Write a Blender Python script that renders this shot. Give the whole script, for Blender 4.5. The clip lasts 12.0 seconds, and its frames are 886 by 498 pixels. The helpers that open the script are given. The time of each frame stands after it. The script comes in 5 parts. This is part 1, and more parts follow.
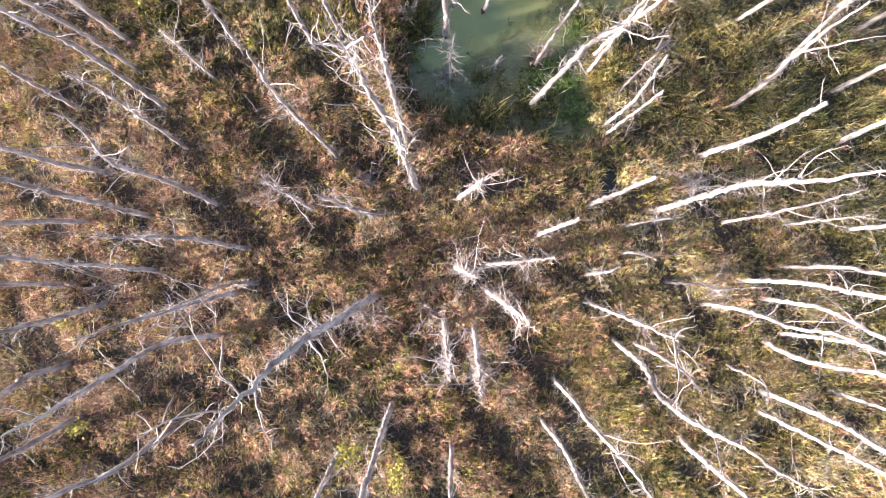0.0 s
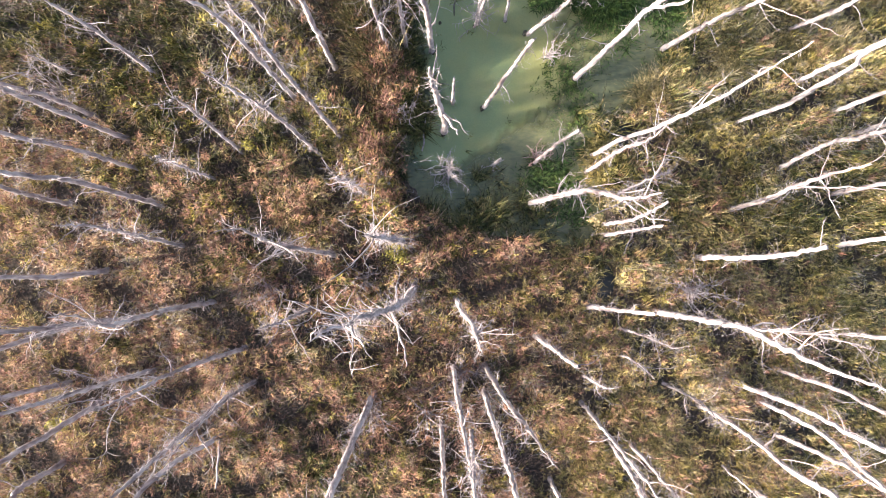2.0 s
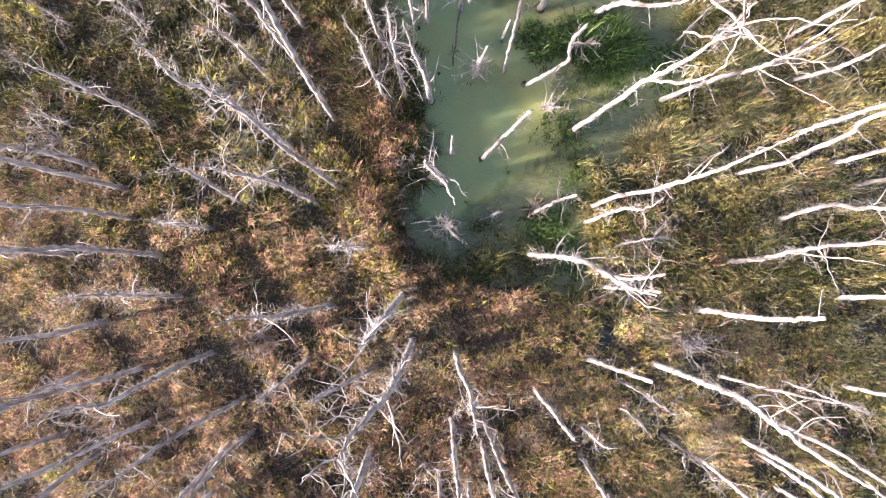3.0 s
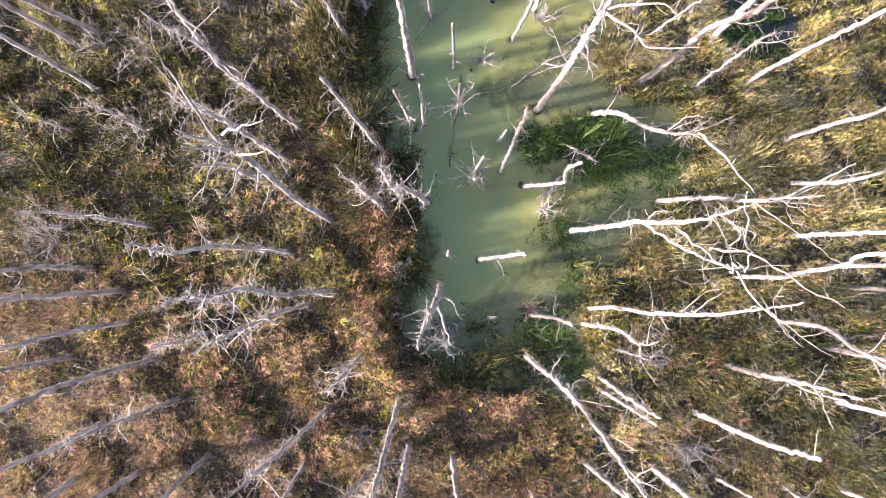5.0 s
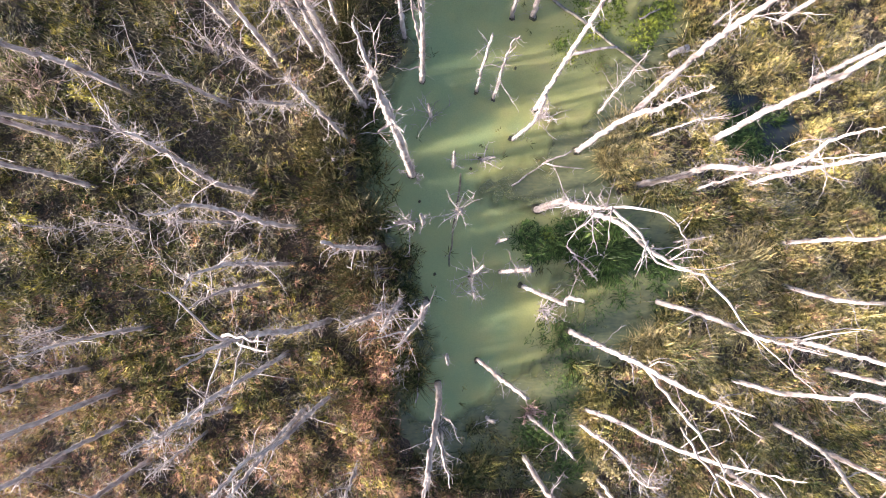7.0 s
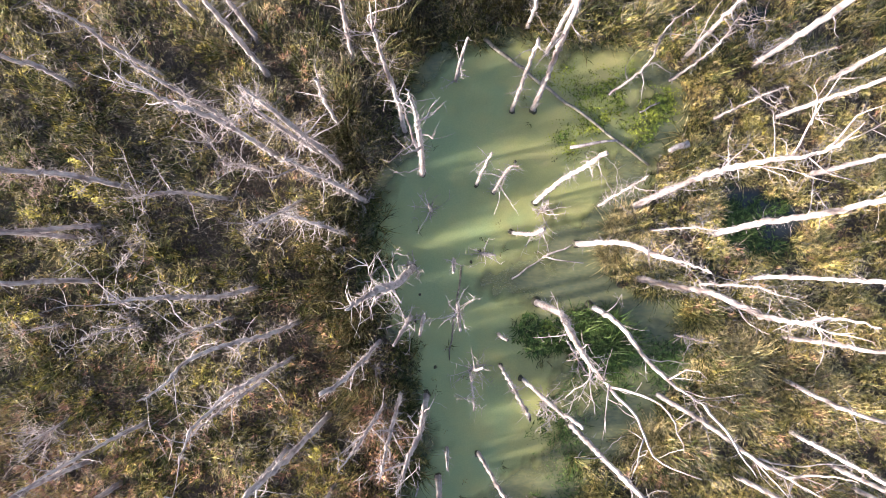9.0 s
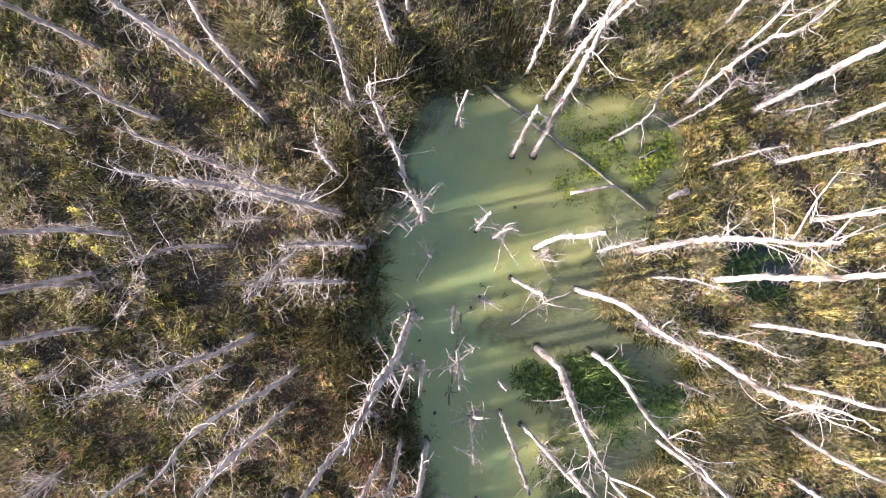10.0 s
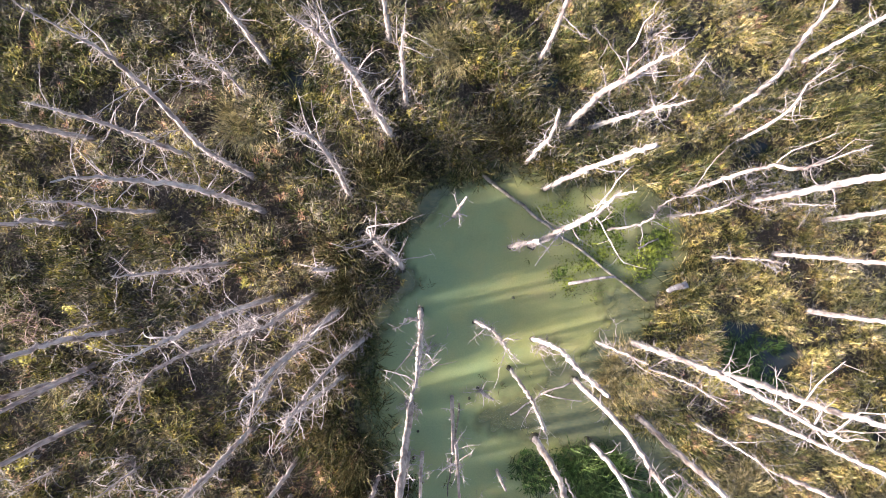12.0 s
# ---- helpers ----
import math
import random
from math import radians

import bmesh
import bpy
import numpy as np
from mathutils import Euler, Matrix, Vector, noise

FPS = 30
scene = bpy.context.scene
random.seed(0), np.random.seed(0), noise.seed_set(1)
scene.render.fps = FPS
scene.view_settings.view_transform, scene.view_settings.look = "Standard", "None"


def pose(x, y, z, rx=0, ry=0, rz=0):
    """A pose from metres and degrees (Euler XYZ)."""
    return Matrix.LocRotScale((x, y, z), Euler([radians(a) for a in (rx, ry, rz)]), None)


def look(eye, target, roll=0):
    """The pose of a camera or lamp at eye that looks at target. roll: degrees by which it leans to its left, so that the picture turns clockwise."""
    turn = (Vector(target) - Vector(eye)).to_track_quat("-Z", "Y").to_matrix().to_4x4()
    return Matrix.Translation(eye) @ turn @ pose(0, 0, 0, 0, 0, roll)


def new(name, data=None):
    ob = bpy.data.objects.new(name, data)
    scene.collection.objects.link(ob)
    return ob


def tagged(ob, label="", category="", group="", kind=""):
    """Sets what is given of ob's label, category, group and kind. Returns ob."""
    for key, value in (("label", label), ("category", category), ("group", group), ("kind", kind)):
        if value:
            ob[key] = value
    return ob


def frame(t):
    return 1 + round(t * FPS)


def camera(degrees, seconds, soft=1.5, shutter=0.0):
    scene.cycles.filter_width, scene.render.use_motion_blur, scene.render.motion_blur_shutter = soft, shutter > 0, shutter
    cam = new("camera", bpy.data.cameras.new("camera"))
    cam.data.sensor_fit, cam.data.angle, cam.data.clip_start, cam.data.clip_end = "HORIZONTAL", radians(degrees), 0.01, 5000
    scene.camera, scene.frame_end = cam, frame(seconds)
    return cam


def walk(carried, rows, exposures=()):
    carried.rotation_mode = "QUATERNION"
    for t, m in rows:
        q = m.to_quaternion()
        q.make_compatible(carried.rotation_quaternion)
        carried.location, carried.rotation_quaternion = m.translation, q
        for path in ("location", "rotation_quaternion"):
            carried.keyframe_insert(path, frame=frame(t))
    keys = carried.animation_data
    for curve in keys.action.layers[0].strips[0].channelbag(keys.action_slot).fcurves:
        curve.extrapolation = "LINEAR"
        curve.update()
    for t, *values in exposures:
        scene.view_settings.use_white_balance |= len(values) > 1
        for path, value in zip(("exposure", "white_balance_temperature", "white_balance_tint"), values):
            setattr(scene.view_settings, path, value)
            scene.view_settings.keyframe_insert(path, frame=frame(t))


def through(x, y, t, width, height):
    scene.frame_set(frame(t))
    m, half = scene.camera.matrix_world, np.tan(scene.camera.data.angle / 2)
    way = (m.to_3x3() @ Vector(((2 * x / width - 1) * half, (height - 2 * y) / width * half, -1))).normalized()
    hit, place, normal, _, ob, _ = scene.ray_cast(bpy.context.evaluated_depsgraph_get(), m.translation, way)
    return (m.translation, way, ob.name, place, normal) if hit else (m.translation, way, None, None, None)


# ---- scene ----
cam = camera(72.0, 12.0, soft=0.9)
# seconds, x, y, z, and the degrees by which the downward view leans ahead, to the right, and turns
ROWS = [
    (0.0, -0.000, -0.000, 17.994, 0.79, -0.27, -0.52),
    (0.5, -0.055, 0.841, 17.985, 0.50, -0.00, -0.42),
    (1.0, -0.098, 1.659, 17.967, 0.08, 0.22, -0.35),
    (1.5, -0.064, 2.436, 17.960, -0.05, 0.16, -0.28),
    (2.0, -0.027, 3.181, 17.949, -0.06, 0.09, -0.21),
    (2.5, 0.022, 3.905, 17.946, 0.02, 0.02, -0.12),
    (3.0, 0.076, 4.603, 17.940, 0.14, -0.09, -0.08),
    (3.2, 0.091, 4.886, 17.933, 0.18, -0.13, -0.05),
    (4.8, 0.210, 7.190, 17.956, 0.54, -0.27, -0.18),
    (5.0, 0.219, 7.466, 17.959, 0.49, -0.23, -0.10),
    (5.5, 0.202, 8.231, 17.947, 0.41, -0.14, -0.13),
    (6.0, 0.162, 9.025, 17.921, 0.23, -0.02, -0.09),
    (6.5, 0.116, 9.816, 17.900, 0.04, 0.15, 0.01),
    (7.0, 0.074, 10.486, 17.862, 0.18, 0.32, 0.28),
    (7.2, 0.081, 10.762, 17.854, 0.25, 0.31, 0.29),
    (8.8, 0.164, 12.877, 17.900, 0.46, -0.04, 0.22),
    (9.0, 0.169, 13.125, 17.903, 0.46, -0.05, 0.27),
    (9.5, 0.175, 13.783, 17.909, 0.50, -0.08, 0.29),
    (10.0, 0.181, 14.490, 17.906, 0.38, -0.08, 0.28),
    (10.5, 0.164, 15.229, 17.887, 0.18, -0.02, 0.25),
    (11.0, 0.120, 15.977, 17.861, -0.08, 0.14, 0.22),
    (11.5, 0.064, 16.678, 17.848, -0.27, 0.36, 0.24),
    (12.0, 0.024, 17.371, 17.832, -0.34, 0.55, 0.18),
]
walk(cam, [(t, pose(x, y, z, 0, 0, turn) @ pose(0, 0, 0, ahead) @ pose(0, 0, 0, 0, -right)) for t, x, y, z, ahead, right, turn in ROWS], [(0.0, 2.46), (12.0, 2.42)])

# ---- light: a low autumn sun from the west, under a clear sky ----
SUN_FROM, SUN_HEIGHT = 193.0, 14.5
world = bpy.data.worlds.new("sky")
scene.world = world
world.use_nodes = True
sky = world.node_tree.nodes.new("ShaderNodeTexSky")
sky.sky_type, sky.sun_disc = "NISHITA", False
sky.sun_elevation, sky.sun_rotation = radians(SUN_HEIGHT), radians(90 - SUN_FROM)
sky.air_density, sky.dust_density = 1.0, 1.5
back = world.node_tree.nodes["Background"]
back.inputs["Strength"].default_value = 0.083
world.node_tree.links.new(sky.outputs[0], back.inputs[0])
sun_data = bpy.data.lights.new("sun", "SUN")
sun_data.energy, sun_data.angle, sun_data.color = 5.0, radians(1.8), (1.0, 0.91, 0.75)
sun = new("sun", sun_data)
sun_way = Vector((math.cos(radians(SUN_FROM)) * math.cos(radians(SUN_HEIGHT)), math.sin(radians(SUN_FROM)) * math.cos(radians(SUN_HEIGHT)), math.sin(radians(SUN_HEIGHT))))
sun.matrix_world = look(sun_way * 60, (0, 0, 0))


# ---- materials ----
def nodes_of(name):
    m = bpy.data.materials.new(name)
    m.use_nodes = True
    t = m.node_tree
    t.nodes.clear()
    out = t.nodes.new("ShaderNodeOutputMaterial")
    return m, t, out


def add(t, kind, **values):
    n = t.nodes.new(kind)
    for key, value in values.items():
        n.inputs[key.replace("_", " ")].default_value = value
    return n


def ramp(t, source, stops):
    r = t.nodes.new("ShaderNodeValToRGB")
    while len(r.color_ramp.elements) < len(stops):
        r.color_ramp.elements.new(0.5)
    for e, (at, colour) in zip(r.color_ramp.elements, stops):
        e.position, e.color = at, (*colour, 1)
    t.links.new(source, r.inputs["Fac"])
    return r


def mixed(t, a, b, factor):
    n = t.nodes.new("ShaderNodeMix")
    n.data_type = "RGBA"
    t.links.new(a, n.inputs["A"])
    t.links.new(b, n.inputs["B"])
    if isinstance(factor, float):
        n.inputs["Factor"].default_value = factor
    else:
        t.links.new(factor, n.inputs["Factor"])
    return n.outputs["Result"]


def noise_of(t, scale, detail=3.0, stretch=None, space="Object"):
    co = t.nodes.new("ShaderNodeTexCoord")
    source = co.outputs[space]
    if stretch:
        mp = t.nodes.new("ShaderNodeMapping")
        mp.inputs["Scale"].default_value = stretch
        t.links.new(source, mp.inputs["Vector"])
        source = mp.outputs[0]
    n = add(t, "ShaderNodeTexNoise", Scale=scale, Detail=detail)
    t.links.new(source, n.inputs["Vector"])
    return n.outputs["Fac"]


def leaf_material(name, patch_stops, blade_stops, share=0.5, scale=0.9, through=0.09, clump=0.6):
    """Leaves and stalks: colour drifts from patch to patch and from blade to blade, tufts carry painted gap-and-clump
    contrast, and light passes through.
    """
    m, t, out = nodes_of(name)
    patch = ramp(t, noise_of(t, scale, 4.0), patch_stops)
    geo = t.nodes.new("ShaderNodeNewGeometry")
    blade = ramp(t, geo.outputs["Random Per Island"], blade_stops)
    colour = mixed(t, patch.outputs[0], blade.outputs[0], share)
    # tuft noise puts shaded gaps and sunlit clumps into the colour; clump sets its strength
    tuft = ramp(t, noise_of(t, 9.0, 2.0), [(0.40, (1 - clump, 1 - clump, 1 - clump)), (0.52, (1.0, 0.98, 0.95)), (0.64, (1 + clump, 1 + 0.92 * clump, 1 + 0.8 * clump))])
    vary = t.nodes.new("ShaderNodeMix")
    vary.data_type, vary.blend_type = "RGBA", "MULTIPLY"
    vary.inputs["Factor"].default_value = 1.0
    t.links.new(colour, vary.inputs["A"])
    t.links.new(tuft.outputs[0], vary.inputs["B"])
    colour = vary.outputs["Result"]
    d = add(t, "ShaderNodeBsdfDiffuse")
    tr = add(t, "ShaderNodeBsdfTranslucent")
    g = add(t, "ShaderNodeBsdfGlossy", Roughness=0.5)
    g.inputs["Color"].default_value = (0.5, 0.5, 0.5, 1)
    t.links.new(colour, d.inputs["Color"])
    t.links.new(colour, tr.inputs["Color"])
    mix1 = t.nodes.new("ShaderNodeMixShader")
    mix1.inputs[0].default_value = through
    t.links.new(d.outputs[0], mix1.inputs[1])
    t.links.new(tr.outputs[0], mix1.inputs[2])
    mix2 = t.nodes.new("ShaderNodeMixShader")
    mix2.inputs[0].default_value = 0.03
    t.links.new(mix1.outputs[0], mix2.inputs[1])
    t.links.new(g.outputs[0], mix2.inputs[2])
    t.links.new(mix2.outputs[0], out.inputs[0])
    return m


def wood_material(name, pale, mid, dark, rough=0.75):
    """Weathered bare wood: long streaks, blotches of old bark, a fine crackle."""
    m, t, out = nodes_of(name)
    streak = ramp(t, noise_of(t, 9.0, 6.0, (1, 1, 0.08)), [(0.3, dark), (0.47, mid), (0.62, pale)])
    blotch = ramp(t, noise_of(t, 2.2, 5.0, (1, 1, 0.35)), [(0.53, (0, 0, 0)), (0.68, (1, 1, 1))])
    info = t.nodes.new("ShaderNodeObjectInfo")
    bark = t.nodes.new("ShaderNodeRGB")
    bark.outputs[0].default_value = (*dark, 1)
    colour = mixed(t, streak.outputs[0], bark.outputs[0], blotch.outputs[0])
    tone = ramp(t, info.outputs["Random"], [(0.0, (0.80, 0.77, 0.77)), (1.0, (1.0, 1.0, 1.0))])
    scurf = ramp(t, noise_of(t, 5.5, 7.0, (1, 1, 0.55)), [(0.34, (0.52, 0.47, 0.50)), (0.48, (0.88, 0.85, 0.88)), (0.62, (1.12, 1.1, 1.1))])
    grey = t.nodes.new("ShaderNodeMix")
    grey.data_type, grey.blend_type = "RGBA", "MULTIPLY"
    grey.inputs["Factor"].default_value = 1.0
    t.links.new(colour, grey.inputs["A"])
    t.links.new(scurf.outputs[0], grey.inputs["B"])
    colour = grey.outputs["Result"]
    mul = t.nodes.new("ShaderNodeMix")
    mul.data_type, mul.blend_type = "RGBA", "MULTIPLY"
    mul.inputs["Factor"].default_value = 1.0
    t.links.new(colour, mul.inputs["A"])
    t.links.new(tone.outputs[0], mul.inputs["B"])
    b = add(t, "ShaderNodeBsdfPrincipled", Roughness=rough)
    t.links.new(mul.outputs["Result"], b.inputs["Base Color"])
    bump = add(t, "ShaderNodeBump", Strength=0.8, Distance=0.035)
    t.links.new(noise_of(t, 14.0, 6.0, (1, 1, 0.12)), bump.inputs["Height"])
    t.links.new(bump.outputs[0], b.inputs["Normal"])
    t.links.new(b.outputs[0], out.inputs[0])
    return m


WOOD = wood_material("bleached wood", (0.49, 0.447, 0.467), (0.395, 0.352, 0.37), (0.205, 0.167, 0.177))
TWIG = wood_material("grey twig", (0.48, 0.432, 0.452), (0.385, 0.34, 0.358), (0.205, 0.167, 0.177))
PINK_TWIG = wood_material("pinkish twig", (0.52, 0.38, 0.36), (0.42, 0.28, 0.26), (0.22, 0.15, 0.14))
SODDEN = wood_material("sodden wood", (0.22, 0.20, 0.16), (0.15, 0.13, 0.10), (0.07, 0.06, 0.05), 0.5)
DRIFT = wood_material("drowned grey wood", (0.33, 0.31, 0.28), (0.25, 0.23, 0.20), (0.12, 0.11, 0.09), 0.6)
MOSS = wood_material("wet moss", (0.05, 0.05, 0.025), (0.035, 0.035, 0.018), (0.02, 0.018, 0.012), 0.6)
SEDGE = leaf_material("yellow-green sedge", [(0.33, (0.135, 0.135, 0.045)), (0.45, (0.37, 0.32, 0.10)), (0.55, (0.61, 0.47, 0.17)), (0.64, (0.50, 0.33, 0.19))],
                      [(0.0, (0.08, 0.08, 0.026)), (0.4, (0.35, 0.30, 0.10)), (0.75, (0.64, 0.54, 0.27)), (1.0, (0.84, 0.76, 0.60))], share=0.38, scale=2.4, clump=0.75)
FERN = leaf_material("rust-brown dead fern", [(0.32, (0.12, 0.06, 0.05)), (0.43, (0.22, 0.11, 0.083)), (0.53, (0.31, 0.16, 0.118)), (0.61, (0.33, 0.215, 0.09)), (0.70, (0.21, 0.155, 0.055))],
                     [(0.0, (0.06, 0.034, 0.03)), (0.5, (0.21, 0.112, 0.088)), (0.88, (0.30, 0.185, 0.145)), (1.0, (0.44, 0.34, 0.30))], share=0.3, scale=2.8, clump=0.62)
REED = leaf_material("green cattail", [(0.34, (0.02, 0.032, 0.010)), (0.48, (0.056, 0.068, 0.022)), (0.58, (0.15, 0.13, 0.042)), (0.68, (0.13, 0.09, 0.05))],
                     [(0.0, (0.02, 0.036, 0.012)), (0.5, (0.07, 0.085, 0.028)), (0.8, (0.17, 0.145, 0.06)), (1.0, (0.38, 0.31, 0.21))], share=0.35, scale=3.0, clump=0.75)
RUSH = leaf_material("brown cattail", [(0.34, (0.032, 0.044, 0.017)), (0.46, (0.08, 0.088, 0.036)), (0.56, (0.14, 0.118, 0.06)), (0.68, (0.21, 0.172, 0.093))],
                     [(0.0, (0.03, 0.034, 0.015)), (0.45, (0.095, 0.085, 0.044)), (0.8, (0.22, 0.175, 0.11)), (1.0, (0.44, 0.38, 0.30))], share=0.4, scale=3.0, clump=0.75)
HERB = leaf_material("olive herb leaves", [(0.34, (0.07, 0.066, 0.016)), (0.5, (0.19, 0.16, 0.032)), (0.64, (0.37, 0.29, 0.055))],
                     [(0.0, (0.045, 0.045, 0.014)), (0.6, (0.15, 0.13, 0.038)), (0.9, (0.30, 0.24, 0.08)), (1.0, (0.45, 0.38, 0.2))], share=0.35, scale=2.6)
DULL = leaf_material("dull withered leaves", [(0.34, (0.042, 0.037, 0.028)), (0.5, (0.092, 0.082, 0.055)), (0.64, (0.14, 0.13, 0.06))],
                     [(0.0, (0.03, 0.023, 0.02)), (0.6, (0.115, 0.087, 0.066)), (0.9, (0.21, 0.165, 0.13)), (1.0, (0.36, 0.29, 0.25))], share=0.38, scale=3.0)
STRAW = leaf_material("straw-coloured dead grass", [(0.36, (0.26, 0.21, 0.09)), (0.5, (0.44, 0.35, 0.16)), (0.62, (0.56, 0.44, 0.25))],
                      [(0.0, (0.16, 0.13, 0.06)), (0.6, (0.48, 0.39, 0.21)), (1.0, (0.72, 0.63, 0.47))], share=0.4, scale=2.0)
DEADSTEM = leaf_material("pale dead stems", [(0.3, (0.20, 0.165, 0.14)), (0.7, (0.30, 0.255, 0.22))],
                         [(0.0, (0.10, 0.08, 0.07)), (0.6, (0.27, 0.23, 0.20)), (1.0, (0.55, 0.50, 0.46))], through=0.1)
STALK = leaf_material("pinkish dead stalks", [(0.3, (0.29, 0.19, 0.155)), (0.7, (0.40, 0.28, 0.235))],
                      [(0.0, (0.16, 0.10, 0.08)), (0.6, (0.35, 0.24, 0.20)), (1.0, (0.55, 0.44, 0.40))], through=0.05, clump=0.2)
LUSH = leaf_material("fresh green pond grass", [(0.3, (0.032, 0.066, 0.018)), (0.7, (0.075, 0.115, 0.03))],
                     [(0.0, (0.025, 0.058, 0.018)), (0.7, (0.08, 0.13, 0.035)), (1.0, (0.22, 0.26, 0.09))])
WEED = leaf_material("bright pondweed", [(0.36, (0.075, 0.12, 0.022)), (0.62, (0.27, 0.29, 0.04))],
                     [(0.0, (0.06, 0.10, 0.02)), (0.7, (0.22, 0.25, 0.045)), (1.0, (0.36, 0.37, 0.07))], share=0.35, scale=1.6)
YELLOW = leaf_material("yellow shrub leaves", [(0.3, (0.20, 0.18, 0.04)), (0.7, (0.32, 0.27, 0.06))],
                       [(0.0, (0.15, 0.14, 0.03)), (1.0, (0.46, 0.38, 0.11))])


def ground_material():
    m, t, out = nodes_of("peat and litter")
    a = ramp(t, noise_of(t, 0.5, 6.0), [(0.35, (0.03, 0.022, 0.016)), (0.5, (0.052, 0.035, 0.025)), (0.65, (0.04, 0.036, 0.018))])
    f = ramp(t, noise_of(t, 17.0, 5.0), [(0.38, (0.010, 0.008, 0.007)), (0.5, (0.045, 0.03, 0.023)), (0.62, (0.14, 0.095, 0.072)), (0.72, (0.30, 0.24, 0.20))])
    b = add(t, "ShaderNodeBsdfPrincipled", Roughness=0.9)
    t.links.new(mixed(t, a.outputs[0], f.outputs[0], 0.5), b.inputs["Base Color"])
    bump = add(t, "ShaderNodeBump", Strength=0.8, Distance=0.05)
    t.links.new(noise_of(t, 9.0, 6.0), bump.inputs["Height"])
    t.links.new(bump.outputs[0], b.inputs["Normal"])
    t.links.new(b.outputs[0], out.inputs[0])
    return m


def water_material():
    m, t, out = nodes_of("dark bog water")
    b = add(t, "ShaderNodeBsdfPrincipled", Roughness=0.08)
    c = ramp(t, noise_of(t, 0.9, 4.0), [(0.35, (0.018, 0.021, 0.026)), (0.65, (0.036, 0.040, 0.042))])
    t.links.new(c.outputs[0], b.inputs["Base Color"])
    bump = add(t, "ShaderNodeBump", Strength=0.05, Distance=0.02)
    t.links.new(noise_of(t, 5.0, 2.0), bump.inputs["Height"])
    t.links.new(bump.outputs[0], b.inputs["Normal"])
    t.links.new(b.outputs[0], out.inputs[0])
    return m


def cloudy(b):
    """Turbid water: light spreads sideways under the surface, so shadows lie soft on it."""
    b.subsurface_method = "BURLEY"
    b.inputs["Subsurface Weight"].default_value = 1.0
    b.inputs["Subsurface Radius"].default_value = (1.0, 1.0, 0.7)
    b.inputs["Subsurface Scale"].default_value = 0.42


def film_material():
    """Algae and duckweed: green over deep water, yellow-olive over the shallow east, thinning out at its edge."""
    m, t, out = nodes_of("green algae film")
    a = ramp(t, noise_of(t, 0.35, 5.0), [(0.3, (0.15, 0.21, 0.115)), (0.5, (0.21, 0.255, 0.122)), (0.7, (0.27, 0.28, 0.115))])
    e = ramp(t, noise_of(t, 0.7, 5.0), [(0.35, (0.20, 0.20, 0.08)), (0.5, (0.28, 0.265, 0.10)), (0.65, (0.32, 0.27, 0.115))])
    f = ramp(t, noise_of(t, 26.0, 4.0), [(0.3, (0.09, 0.125, 0.065)), (0.7, (0.25, 0.28, 0.125))])
    place = t.nodes.new("ShaderNodeSeparateXYZ")
    t.links.new(t.nodes.new("ShaderNodeTexCoord").outputs["Object"], place.inputs[0])
    drift = t.nodes.new("ShaderNodeMath")
    drift.operation, drift.inputs[1].default_value = "MULTIPLY_ADD", 0.2
    t.links.new(place.outputs["X"], drift.inputs[0])
    t.links.new(noise_of(t, 0.9, 3.0), drift.inputs[2])
    east = ramp(t, drift.outputs[0], [(0.62, (0, 0, 0)), (1.0, (1, 1, 1))])
    colour = mixed(t, mixed(t, a.outputs[0], e.outputs[0], east.outputs[0]), f.outputs[0], 0.28)
    b = add(t, "ShaderNodeBsdfPrincipled", Roughness=0.38)
    t.links.new(colour, b.inputs["Base Color"])
    cloudy(b)
    clear = t.nodes.new("ShaderNodeBsdfTransparent")
    cover_at = t.nodes.new("ShaderNodeAttribute")
    cover_at.attribute_name = "cover"
    ragged = t.nodes.new("ShaderNodeMath")
    ragged.operation, ragged.inputs[1].default_value = "MULTIPLY_ADD", 0.5
    t.links.new(noise_of(t, 2.6, 6.0), ragged.inputs[0])
    t.links.new(cover_at.outputs["Fac"], ragged.inputs[2])
    dense = ramp(t, ragged.outputs[0], [(0.26, (0, 0, 0)), (0.95, (1, 1, 1))])
    mix = t.nodes.new("ShaderNodeMixShader")
    t.links.new(dense.outputs[0], mix.inputs[0])
    t.links.new(clear.outputs[0], mix.inputs[1])
    t.links.new(b.outputs[0], mix.inputs[2])
    t.links.new(mix.outputs[0], out.inputs[0])
    return m


def murk_material():
    m, t, out = nodes_of("shallow murky water")
    a = ramp(t, noise_of(t, 0.8, 5.0), [(0.3, (0.08, 0.095, 0.06)), (0.5, (0.14, 0.145, 0.08)), (0.7, (0.21, 0.195, 0.092))])
    f = ramp(t, noise_of(t, 5.0, 5.0, (1, 2.5, 1)), [(0.35, (0.07, 0.085, 0.055)), (0.65, (0.18, 0.17, 0.085))])
    b = add(t, "ShaderNodeBsdfPrincipled", Roughness=0.15)
    t.links.new(mixed(t, a.outputs[0], f.outputs[0], 0.4), b.inputs["Base Color"])
    cloudy(b)
    t.links.new(b.outputs[0], out.inputs[0])
    return m


GROUND, WATER, FILM, MURK = ground_material(), water_material(), film_material(), murk_material()

